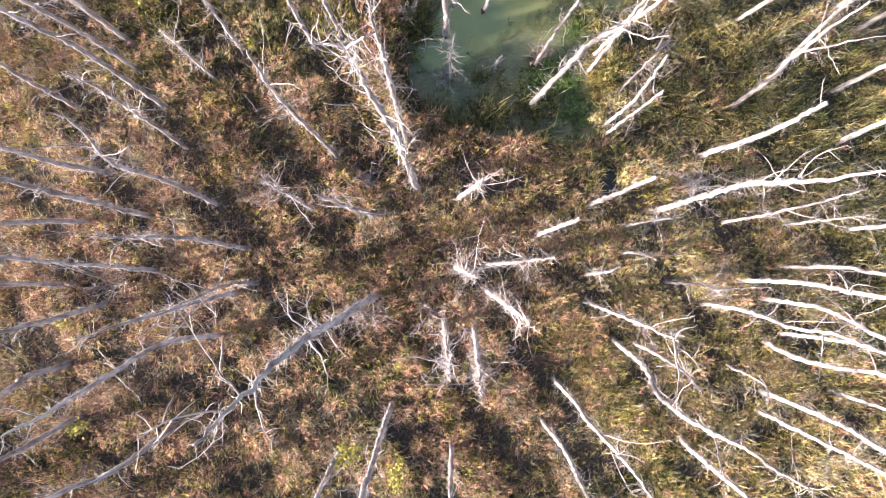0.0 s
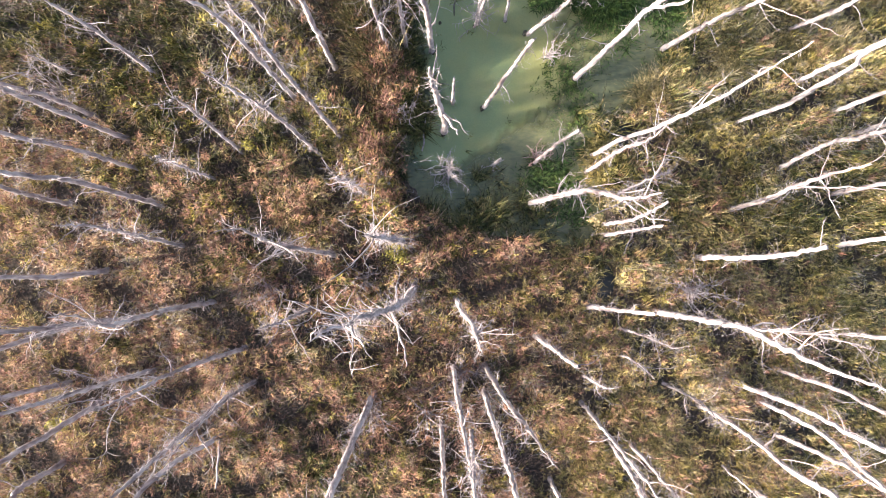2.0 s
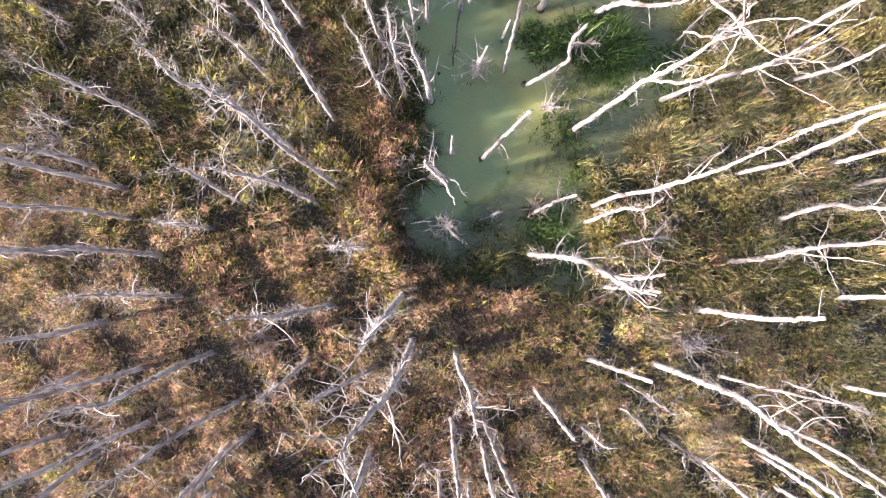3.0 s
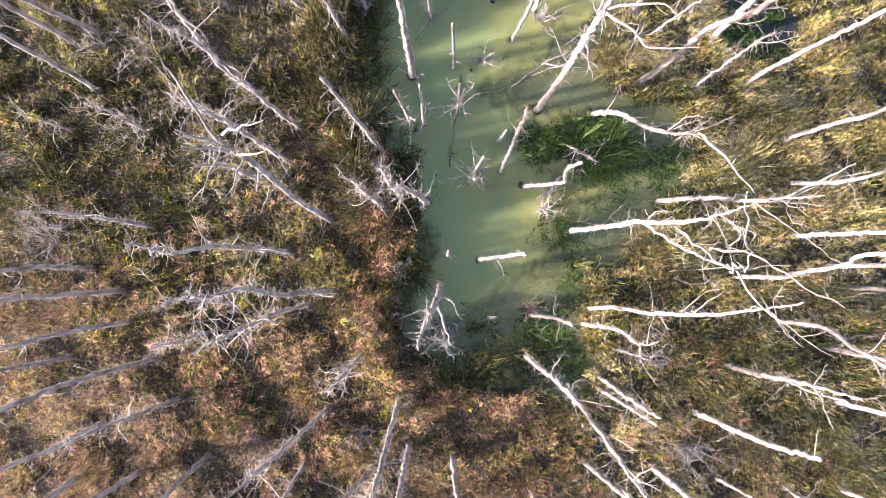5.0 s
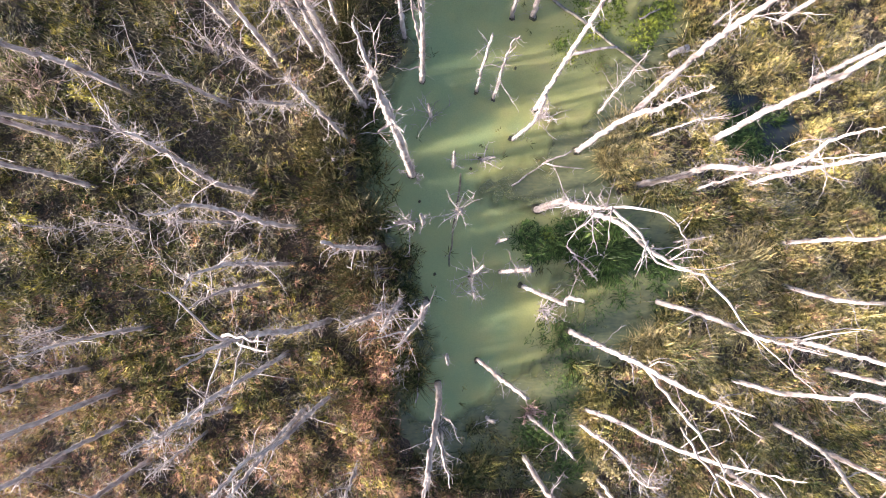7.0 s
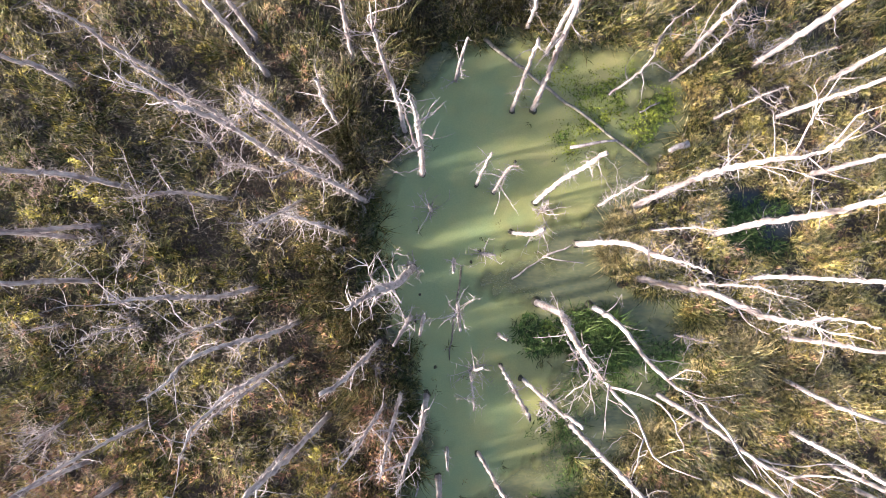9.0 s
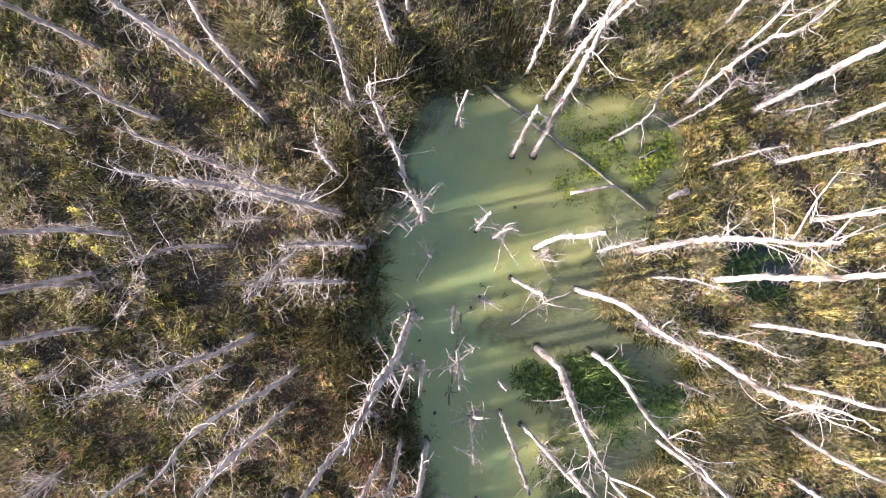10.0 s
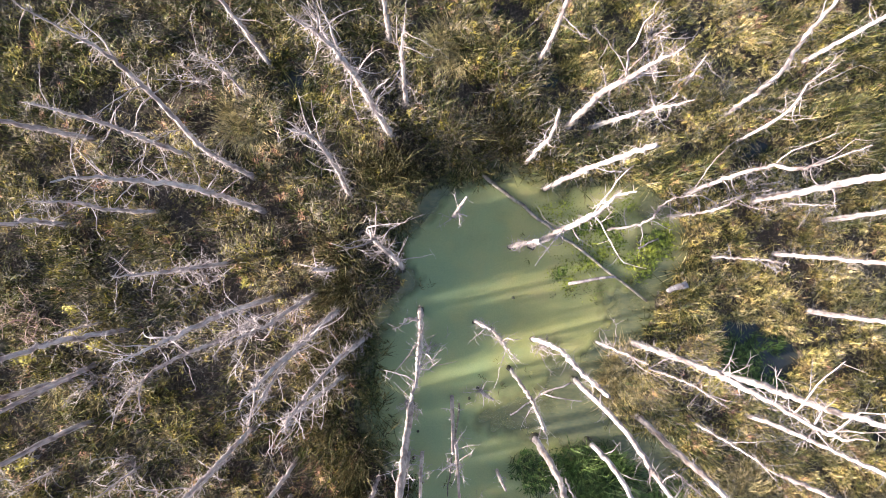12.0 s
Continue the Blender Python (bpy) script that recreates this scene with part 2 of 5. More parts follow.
# ---- the ground and the pond ----
POND = [(1.6, 6.1, 2.75, 2.5), (2.0, 9.5, 3.1, 3.2), (1.4, 13.2, 3.8, 3.8), (1.9, 17.2, 3.1, 2.7), (4.7, 17.3, 2.7, 2.0), (5.2, 11.0, 2.4, 1.4), (4.3, 8.6, 2.15, 1.75), (4.5, 15.4, 1.95, 1.7), (3.5, 5.1, 1.6, 1.6), (6.0, 9.9, 1.5, 1.2)]
POOLS = [(9.2, 14.05, 1.25, 1.1), (4.62, 2.4, 0.36, 0.5), (5.2, 6.35, 0.5, 0.35), (3.0, 22.4, 0.35, 0.3), (-4.2, 22.2, 0.6, 0.3), (9.1, 20.2, 0.4, 0.3)]
_rng = np.random.RandomState(11)
_waves = [(k * math.cos(a), k * math.sin(a), p, s / k ** 0.8) for k, a, p, s in zip(_rng.uniform(0.4, 6, 26), _rng.uniform(0, 6.28, 26), _rng.uniform(0, 6.28, 26), _rng.uniform(0.6, 1.2, 26))]


def wander(x, y, shift=0.0):
    """Smooth pseudo-random relief, about -1 to 1, that works on arrays."""
    return sum(s * np.sin(kx * x + ky * y + p + shift * (i + 1)) for i, (kx, ky, p, s) in enumerate(_waves)) / 4.0


def patchy(x, y, size, shift):
    return wander(x * 2.0 / size, y * 2.0 / size, shift)


def shore(x, y):
    """How far inside the pond a place lies: above 0 water, below 0 land (roughly metres)."""
    x = np.asarray(x, float) + 0.16 * patchy(x, y, 1.2, 1.7)
    y = np.asarray(y, float) + 0.16 * patchy(x, y, 1.2, 4.1)
    best = np.full(np.shape(x), -50.0)
    for cx, cy, rx, ry in POND:
        best = np.maximum(best, (1 - np.hypot((x - cx) / rx, (y - cy) / ry)) * min(rx, ry))
    return best


def pools(x, y):
    x, y = np.asarray(x, float) + 0.3 * patchy(x, y, 0.9, 2.7), np.asarray(y, float) + 0.22 * patchy(x, y, 0.8, 5.7)
    best = np.full(np.shape(x), -50.0)
    for cx, cy, rx, ry in POOLS:
        best = np.maximum(best, (1 - np.hypot((x - cx) / rx, (y - cy) / ry)) * min(rx, ry))
    return best


def ground_height(x, y):
    s = np.maximum(shore(x, y), pools(x, y))
    return np.where(s > 0, -0.5 * np.clip(s / 0.5, 0, 1), 0.14 * np.clip(-s / 0.35, 0, 1) + 0.05 * wander(x * 0.8, y * 0.8, 3.0) * np.clip(-s / 0.6, 0, 1))


def grid_sheet(name, xs, ys, height, material, keep=None):
    gx, gy = np.meshgrid(xs, ys)
    z = height(gx, gy)
    n, m = len(xs), len(ys)
    co = np.stack([gx, gy, z], -1).reshape(-1, 3)
    i = (np.arange(m - 1)[:, None] * n + np.arange(n - 1)[None, :]).ravel()
    quads = np.stack([i, i + 1, i + n + 1, i + n], 1)
    if keep is not None:
        mid = co[quads].mean(1)
        quads = quads[keep(mid[:, 0], mid[:, 1])]
    used = np.unique(quads)
    back_to = np.zeros(len(co), int)
    back_to[used] = np.arange(len(used))
    me = bpy.data.meshes.new(name)
    me.from_pydata(co[used].tolist(), [], back_to[quads].tolist())
    me.materials.append(material)
    me.polygons.foreach_set("use_smooth", np.ones(len(quads), bool))
    return new(name, me)


far = np.array([3, 7, 15, 35, 80, 200, 500, 1500.0])
near_x, near_y = np.arange(-19, 19.01, 0.28), np.arange(-13, 31.01, 0.28)
tagged(grid_sheet("ground", np.concatenate([near_x[0] - far[::-1], near_x, near_x[-1] + far]), np.concatenate([near_y[0] - far[::-1], near_y, near_y[-1] + far]), ground_height, GROUND),
       "dark peaty swamp ground under dead litter", "ground", kind="structure")
tagged(grid_sheet("water", np.arange(-3, 12.6, 0.2), np.arange(2, 24, 0.2), lambda x, y: np.zeros_like(x), MURK, lambda x, y: np.maximum(shore(x, y), pools(x, y)) > -0.35),
       "still murky olive water of the shallow pond", "water", kind="structure")
tagged(grid_sheet("pool_water", np.arange(-5.5, 12.6, 0.09), np.arange(1.5, 23.5, 0.09), lambda x, y: np.clip(0.04 * (pools(x, y) + 0.04), -0.02, 0.004), WATER, lambda x, y: pools(x, y) > -0.4),
       "dark clear bog water reflecting the sky", "water", kind="structure")


def algae(x, y):
    """Above 0 where the algae film lies: open water, but for the pools and a ragged edge in the east."""
    margin = 0.16 * smooth(0.8 - x, 0, 1.5) + 0.32 * smooth(6.4 - y, 0, 1.2) + 0.12 * smooth(y, 18.2, 19.2)
    open_water = shore(x, y) - 0.03 - margin - (0.10 + 0.45 * margin) * patchy(x, y, 0.5, 0.4) - 0.5 * margin * patchy(x, y, 1.6, 2.4)
    gap = 0.5 * (np.hypot((x - 4.2) / 1.4, (y - 12.3) / 0.5) - 1 - 0.4 * patchy(x, y, 0.7, 6.0))
    east = 0.5 * (3.75 + 0.8 * patchy(x, y, 1.5, 8.0) + 0.4 * patchy(x, y, 0.4, 2.0) + 2.5 * smooth(y, 13.0, 15.0) - 2.0 * smooth(-y, -7.0, -5.5) - x)
    return np.minimum(np.minimum(open_water, gap), np.minimum(east, -0.1 - pools(x, y)))


def smooth(v, a, b):
    return np.clip((v - a) / (b - a), 0, 1)


film = grid_sheet("algae_film", np.arange(-3, 8.0, 0.09), np.arange(2.5, 20.5, 0.09), lambda x, y: np.full(np.shape(x), 0.008), FILM, lambda x, y: algae(x, y) > -0.12)
spots = np.array([v.co[:2] for v in film.data.vertices])
film.data.attributes.new("cover", "FLOAT", "POINT").data.foreach_set("value", np.clip(algae(spots[:, 0], spots[:, 1]) / 0.75, 0, 1).astype(np.float32))
tagged(film, "dull green algae and duckweed film on the pond", "pond scum", kind="stuff")


# ---- plant cover: many blades in one mesh per kind ----
def blades_mesh(name, x, y, z, az, length, width, rise, droop, material):
    """One mesh of bent, tapering blades. rise: the slope at the root in radians, droop: how far it bends over."""
    n = len(x)
    half = width / 2
    side = np.stack([-np.sin(az), np.cos(az), np.zeros(n)], 1)
    out = np.stack([np.cos(az), np.sin(az), np.zeros(n)], 1)
    p0 = np.stack([x, y, z], 1)

    def step(p, slope, part):
        return p + (out * np.cos(slope)[:, None] + np.array([0, 0, 1.0]) * np.sin(slope)[:, None]) * (length * part)[:, None]
    p1 = step(p0, rise - droop * 0.15, 0.5)
    p2 = step(p1, rise - droop * 0.8, 0.5)
    co = np.stack([p0 - side * half[:, None], p0 + side * half[:, None], p1 + side * half[:, None] * 0.85, p1 - side * half[:, None] * 0.85, p2], 1).reshape(-1, 3)
    base = np.arange(n)[:, None] * 5
    loops = (base + np.array([0, 1, 2, 3, 3, 2, 4])).ravel()
    me = bpy.data.meshes.new(name)
    me.vertices.add(n * 5)
    me.vertices.foreach_set("co", co.ravel().astype(np.float32))
    me.loops.add(n * 7)
    me.loops.foreach_set("vertex_index", loops.astype(np.int32))
    me.polygons.add(n * 2)
    start = (np.arange(n)[:, None] * 7 + np.array([0, 4])).ravel()
    me.polygons.foreach_set("loop_start", start.astype(np.int32))
    me.update(calc_edges=True)
    me.validate()
    me.materials.append(material)
    return new(name, me)


R = np.random.RandomState(5)
X0, X1, Y0, Y1 = -13.9, 13.9, -8.4, 25.8


def scatter(per_m2, weight):
    """Random places over the swamp, kept with the chance that weight(x, y) gives."""
    n = int(per_m2 * (X1 - X0) * (Y1 - Y0))
    x, y = R.uniform(X0, X1, n), R.uniform(Y0, Y1, n)
    keep = R.uniform(0, 1, n) < weight(x, y)
    return x[keep], y[keep]


def land(x, y, margin=0.0):
    return (np.maximum(shore(x, y), pools(x, y)) < -margin).astype(float)


def fernness(x, y):
    """Rusty fern in the south and south-west, thinning out northwards and to the east."""
    base = smooth(9.4 - y - 0.15 * (x + 2) ** 2 / 6 - 0.3 * np.maximum(x, 0), -3, 6)
    return np.clip(base * (1 - 0.8 * smooth(x, 0.5, 5)) + (0.45 - 0.3 * smooth(y, 9, 14)) * (1 - 0.75 * smooth(x, 1, 5)) * patchy(x, y, 2.5, 0.9) + 0.05 - 0.12 * smooth(y, 10, 14), 0.02, 1)


def reediness(x, y):
    """Green cattails: on the north-west bank, and in clumps among the sedge."""
    bank = smooth(0.9 - np.abs(shore(x, y) + 0.5), 0, 0.5) * 0.6
    west = smooth(y, 6, 12) * smooth(-x, -1.0, 1.5)
    north = smooth(y, 18, 20)
    return np.clip(0.12 + bank + 0.62 * west + 0.45 * north + 0.5 * patchy(x, y, 2.2, 2.2), 0.02, 1)


def tufts(x, y, each, spread):
    """Turn tuft centres into blade roots with the way each leans: a tuft is combed one way by wind and wet."""
    k = np.repeat(np.arange(len(x)), each)
    az = R.uniform(0, 2 * np.pi, len(k))
    r = spread * np.sqrt(R.uniform(0, 1, len(k)))
    comb = 2.2 * patchy(x, y, 2.6, 6.1) + R.normal(0.3, 0.8, len(x))
    lean = np.where(R.uniform(0, 1, len(k)) < 0.55, comb[k] + R.normal(0, 0.55, len(k)), az + R.normal(0, 0.8, len(k)))
    return x[k] + r * np.cos(az), y[k] + r * np.sin(az), lean, k


def relief(x, y):
    return 0.76 + 0.16 * patchy(x, y, 1.2, 3.3) + 0.56 * patchy(x, y, 0.36, 1.3)


def cover(name, centres, each, spread, length, width, rise, droop, material, label, category, lift=0.0):
    x, y, az, k = tufts(*centres, each, spread)
    n = len(x)
    size = (np.clip(relief(*centres), 0.35, 1.3) * R.uniform(0.7, 1.25, len(centres[0])))[k] * R.uniform(0.6, 1.1, n)
    z = np.maximum(ground_height(x, y), 0.0) + (lift * (R.uniform(0.1, 1, len(centres[0]))[k] + R.uniform(-0.08, 0.08, n)) * np.clip(relief(*centres), 0.35, 1.25)[k] if lift else 0)
    slope = R.normal(rise, 0.22, n)
    ob = blades_mesh(name, x, y, z, az, length * size, width * R.uniform(0.6, 1.3, n), slope, R.uniform(0.3, 1.0, n) * droop, material)
    return tagged(ob, label, category, kind="stuff")


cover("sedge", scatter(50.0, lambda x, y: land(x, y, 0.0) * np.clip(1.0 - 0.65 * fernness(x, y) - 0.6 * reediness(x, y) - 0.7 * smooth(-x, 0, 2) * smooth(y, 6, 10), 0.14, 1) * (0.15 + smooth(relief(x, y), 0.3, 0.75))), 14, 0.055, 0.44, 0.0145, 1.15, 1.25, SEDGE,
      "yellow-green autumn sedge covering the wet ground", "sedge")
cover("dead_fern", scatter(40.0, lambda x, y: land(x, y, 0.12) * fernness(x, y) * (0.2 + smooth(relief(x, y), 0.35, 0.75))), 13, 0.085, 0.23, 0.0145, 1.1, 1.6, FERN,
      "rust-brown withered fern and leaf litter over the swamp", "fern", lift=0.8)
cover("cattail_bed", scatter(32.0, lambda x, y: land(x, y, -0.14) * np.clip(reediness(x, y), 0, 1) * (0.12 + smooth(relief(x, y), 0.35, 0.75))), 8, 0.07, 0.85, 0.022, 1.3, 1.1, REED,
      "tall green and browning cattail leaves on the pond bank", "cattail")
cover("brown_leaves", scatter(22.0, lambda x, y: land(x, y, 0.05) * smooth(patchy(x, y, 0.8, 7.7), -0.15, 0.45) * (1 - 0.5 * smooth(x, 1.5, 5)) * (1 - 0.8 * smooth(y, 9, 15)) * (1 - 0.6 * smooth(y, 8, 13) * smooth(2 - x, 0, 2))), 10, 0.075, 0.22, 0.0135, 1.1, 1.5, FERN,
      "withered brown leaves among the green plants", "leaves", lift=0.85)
cover("green_herbs", scatter(27.0, lambda x, y: land(x, y, 0.1) * (1 - 0.6 * smooth(x, 3, 8)) * (0.04 + smooth(patchy(x, y, 0.7, 6.6) + 0.4 * patchy(x, y, 2.5, 2.9), 0.05, 0.6))), 9, 0.08, 0.19, 0.019, 1.1, 1.3, HERB,
      "olive and yellowish-green low herbs among the fern", "herbs", lift=0.75)
cover("dull_leaves", scatter(26.0, lambda x, y: land(x, y, 0.03) * smooth(y, 7, 11) * smooth(1 - x, -2, 2) * (0.15 + smooth(patchy(x, y, 0.7, 4.4), -0.2, 0.4))), 11, 0.08, 0.26, 0.018, 1.15, 1.3, DULL,
      "dull purplish-brown withered leaves under the cattails", "leaves", lift=0.75)
cover("straw_grass", scatter(14.0, lambda x, y: land(x, y, 0.03) * smooth(patchy(x, y, 0.9, 5.2) + 0.55 * smooth(x, 2, 7), 0.05, 0.6)), 11, 0.07, 0.46, 0.018, 1.15, 1.1, STRAW,
      "straw-coloured dry grass tufts", "grass", lift=0.15)
cover("dead_stems", scatter(16.0, lambda x, y: land(x, y, 0.0) * np.clip(0.18 + 0.8 * patchy(x, y, 1.0, 9.1), 0.03, 1)), 8, 0.22, 0.34, 0.009, 0.6, 1.6, DEADSTEM,
      "pale dead stems and fallen twigs caught in the plants", "dead stems", lift=0.9)


cover("fern_stalks", scatter(30.0, lambda x, y: land(x, y, 0.1) * np.clip(0.04 + fernness(x, y), 0, 1) * (0.25 + smooth(patchy(x, y, 0.5, 8.3), -0.2, 0.5))), 7, 0.16, 0.36, 0.0075, 0.9, 2.2, STALK,
      "thin pinkish-grey curved dead fern stalks", "fern stalks", lift=0.6)


cover("pale_leaves", scatter(16.0, lambda x, y: land(x, y, 0.0) * np.maximum(smooth(y, 5, 10) * (0.3 + 0.7 * smooth(3 - x, 0, 4)), 0.75 * smooth(x, 3, 6)) * (0.2 + smooth(patchy(x, y, 0.6, 5.5), -0.2, 0.5))), 6, 0.14, 0.48, 0.0125, 1.2, 1.7, DEADSTEM,
      "pale grey withered cattail leaves hanging over", "cattail leaves", lift=0.35)


cover("sedge_thatch", scatter(15.0, lambda x, y: land(x, y, 0.05) * smooth(x, 2.5, 5.0) * (0.35 + smooth(patchy(x, y, 0.5, 3.7), -0.3, 0.4))), 12, 0.12, 0.5, 0.0125, 0.45, 0.8, SEDGE,
      "matted olive sedge lying over the wet ground", "sedge", lift=0.2)


def patch_of(name, cx, cy, rx, ry, n, each, spread, length, width, rise, droop, material, label, category, lift=0.0):
    """A patch of plants round one place, thinning out at its edge."""
    a, r = R.uniform(0, 2 * np.pi, n), np.sqrt(R.uniform(0, 1, n)) * (1 + 0.25 * R.normal(0, 1, n))
    return cover(name, (cx + rx * r * np.cos(a), cy + ry * r * np.sin(a)), each, spread, length, width, rise, droop, material, label, category, lift)


patch_of("grass_island", 4.6, 10.7, 1.05, 0.62, 130, 26, 0.12, 0.8, 0.02, 0.9, 1.4, LUSH, "fresh green grass island arching over the pond", "grass")
patch_of("leafy_clump", 3.15, 10.85, 0.75, 0.5, 90, 22, 0.12, 0.26, 0.032, 0.7, 1.2, LUSH, "dark green leafy clump in the pond", "water plants")
patch_of("leafy_clump", 3.2, 10.95, 0.18, 0.16, 30, 18, 0.08, 0.22, 0.06, 0.6, 1.0, WEED, "bright green leafy head in the pond", "water plants")
for wx, wy, rx, ry, n in ((4.3, 17.0, 0.5, 0.45, 70), (4.9, 17.7, 0.5, 0.4, 60), (3.7, 16.3, 0.4, 0.3, 40), (3.3, 18.5, 0.5, 0.3, 35), (4.1, 18.1, 0.45, 0.35, 45), (5.7, 16.7, 0.5, 0.3, 45), (6.5, 17.5, 0.4, 0.5, 50), (5.3, 18.4, 0.5, 0.25, 35), (4.6, 16.2, 0.35, 0.3, 30)):
    patch_of("pondweed", wx, wy, rx * 1.25, ry * 1.25, int(n * 1.5), 20, 0.13, 0.10, 0.034, 0.3, 0.7, WEED, "bright yellow-green pondweed floating on the water", "pondweed")
for wx, wy, rx, ry, n in ((3.2, 5.2, 0.9, 0.8, 110), (3.9, 4.2, 0.6, 0.4, 40), (3.5, 8.1, 0.8, 1.1, 70), (3.9, 6.6, 0.5, 0.9, 50), (5.0, 9.4, 0.8, 0.9, 60), (6.3, 10.2, 0.8, 0.5, 70), (8.7, 13.8, 0.85, 1.0, 300), (9.5, 13.3, 0.8, 0.5, 110), (9.8, 14.6, 0.5, 0.4, 30), (6.9, 9.3, 0.7, 1.0, 60)):
    patch_of("water_grass", wx, wy, rx, ry, n, 10, 0.12, 0.35, 0.02, 0.35, 0.9, LUSH, "green grass blades lying on the murky water", "water grass")
for wx, wy, rx, ry, n in ((0.8, 4.0, 1.3, 0.5, 60), (-0.85, 7.4, 0.45, 1.2, 100), (-0.95, 9.6, 0.45, 1.1, 90), (2.5, 4.3, 0.8, 0.5, 45), (1.3, 5.0, 0.7, 0.5, 16), (-1.8, 12.3, 0.5, 1.3, 45), (0.6, 19.5, 1.6, 0.35, 60), (3.4, 19.9, 1.2, 0.4, 40), (-2.0, 14.4, 0.4, 1.2, 35), (-1.3, 17.4, 0.4, 0.7, 30)):
    patch_of("shore_reeds", wx, wy, rx, ry, n, 11, 0.16, 0.75, 0.019, 1.1, 1.2, REED, "green reeds leaning out over the pond edge", "reeds")
for wx, wy, rx, ry, n in ((-1.95, 8.2, 0.4, 1.1, 40), (-2.3, 10.5, 0.4, 1.3, 150), (-3.15, 13.2, 0.4, 1.6, 170), (-2.75, 16.3, 0.5, 1.4, 170), (-1.2, 19.6, 1.2, 0.5, 80), (1.9, 20.5, 1.4, 0.5, 60)):
    patch_of("bank_cattails", wx, wy, rx, ry, int(n * 2.2), 6, 0.2, 1.75, 0.019, 1.5, 0.4, RUSH, "tall dense browning cattails on the pond bank", "cattail")
patch_of("withered_rushes", 1.2, 20.9, 2.8, 1.1, 260, 7, 0.18, 1.0, 0.015, 1.42, 0.7, DEADSTEM, "pale grey-brown withered rushes behind the pond", "rushes")
patch_of("withered_rushes", -2.6, 17.5, 0.7, 2.2, 130, 7, 0.18, 1.0, 0.015, 1.42, 0.7, DEADSTEM, "pale grey-brown withered rushes on the bank", "rushes")
cover("pond_sprigs", scatter(5.0, lambda x, y: smooth(shore(x, y), 0.05, 0.15) * np.clip(1.0 - 0.85 * smooth(shore(x, y), 0.2, 1.0), 0.03, 1) * (0.2 + smooth(patchy(x, y, 0.6, 3.9), -0.2, 0.5))), 6, 0.07, 0.28, 0.018, 0.9, 1.2, REED,
      "scattered green sprigs growing up through the pond", "water plants")
patch_of("bank_fern", -1.75, 5.2, 0.6, 1.6, 200, 12, 0.10, 0.26, 0.018, 1.1, 1.4, FERN, "tall pinkish-brown withered fern on the pond bank", "fern", lift=1.4)
patch_of("bank_fern", -1.8, 7.7, 0.5, 1.4, 170, 12, 0.10, 0.26, 0.018, 1.1, 1.4, FERN, "tall pinkish-brown withered fern on the pond bank", "fern", lift=1.4)
patch_of("bank_sedge", -1.75, 5.2, 0.6, 1.6, 110, 12, 0.10, 1.1, 0.026, 1.35, 0.9, RUSH, "tall withered sedge among fern on the pond bank", "sedge")
patch_of("bank_herbs", -1.75, 5.2, 0.6, 1.6, 120, 11, 0.09, 0.24, 0.02, 1.1, 1.3, HERB, "olive herbs among fern on the pond bank", "herbs", lift=1.3)
for wx, wy, rx, ry, n in ((4.7, 5.6, 0.5, 1.0, 90), (6.9, 8.4, 0.35, 0.7, 40), (7.4, 16.0, 0.4, 0.7, 60), (7.6, 18.2, 0.4, 0.7, 60), (7.7, 11.4, 0.35, 0.7, 40)):
    patch_of("edge_sedge", wx, wy, rx, ry, n, 16, 0.16, 0.7, 0.02, 0.95, 1.3, SEDGE, "yellow-green sedge growing out into shallow water", "sedge")
for wx, wy, rx, ry, n in ((7.0, 7.7, 1.2, 0.35, 100), (5.7, 13.3, 0.7, 0.4, 45), (7.8, 9.6, 0.4, 0.6, 35), (8.8, 10.3, 1.0, 0.7, 100), (10.6, 9.2, 1.3, 0.9, 130)):
    patch_of("marsh_grass", wx, wy, rx, ry, n, 20, 0.17, 0.6, 0.014, 0.95, 1.5, STRAW, "bright straw-yellow marsh grass along the pond edge", "grass")

# ---- dead trees ----
def smooth_path(points, step):
    """A curve through the given points, in even steps (Catmull-Rom)."""
    p = [Vector(q) for q in points]
    p = [p[0] * 2 - p[1]] + p + [p[-1] * 2 - p[-2]]
    path = []
    for a, b, c, d in zip(p, p[1:], p[2:], p[3:]):
        n = max(1, round((c - b).length / step))
        for i in range(n):
            s = i / n
            path.append(0.5 * (2 * b + (c - a) * s + (2 * a - 5 * b + 4 * c - d) * s * s + (3 * b - a - 3 * c + d) * s ** 3))
    path.append(p[-2])
    return path


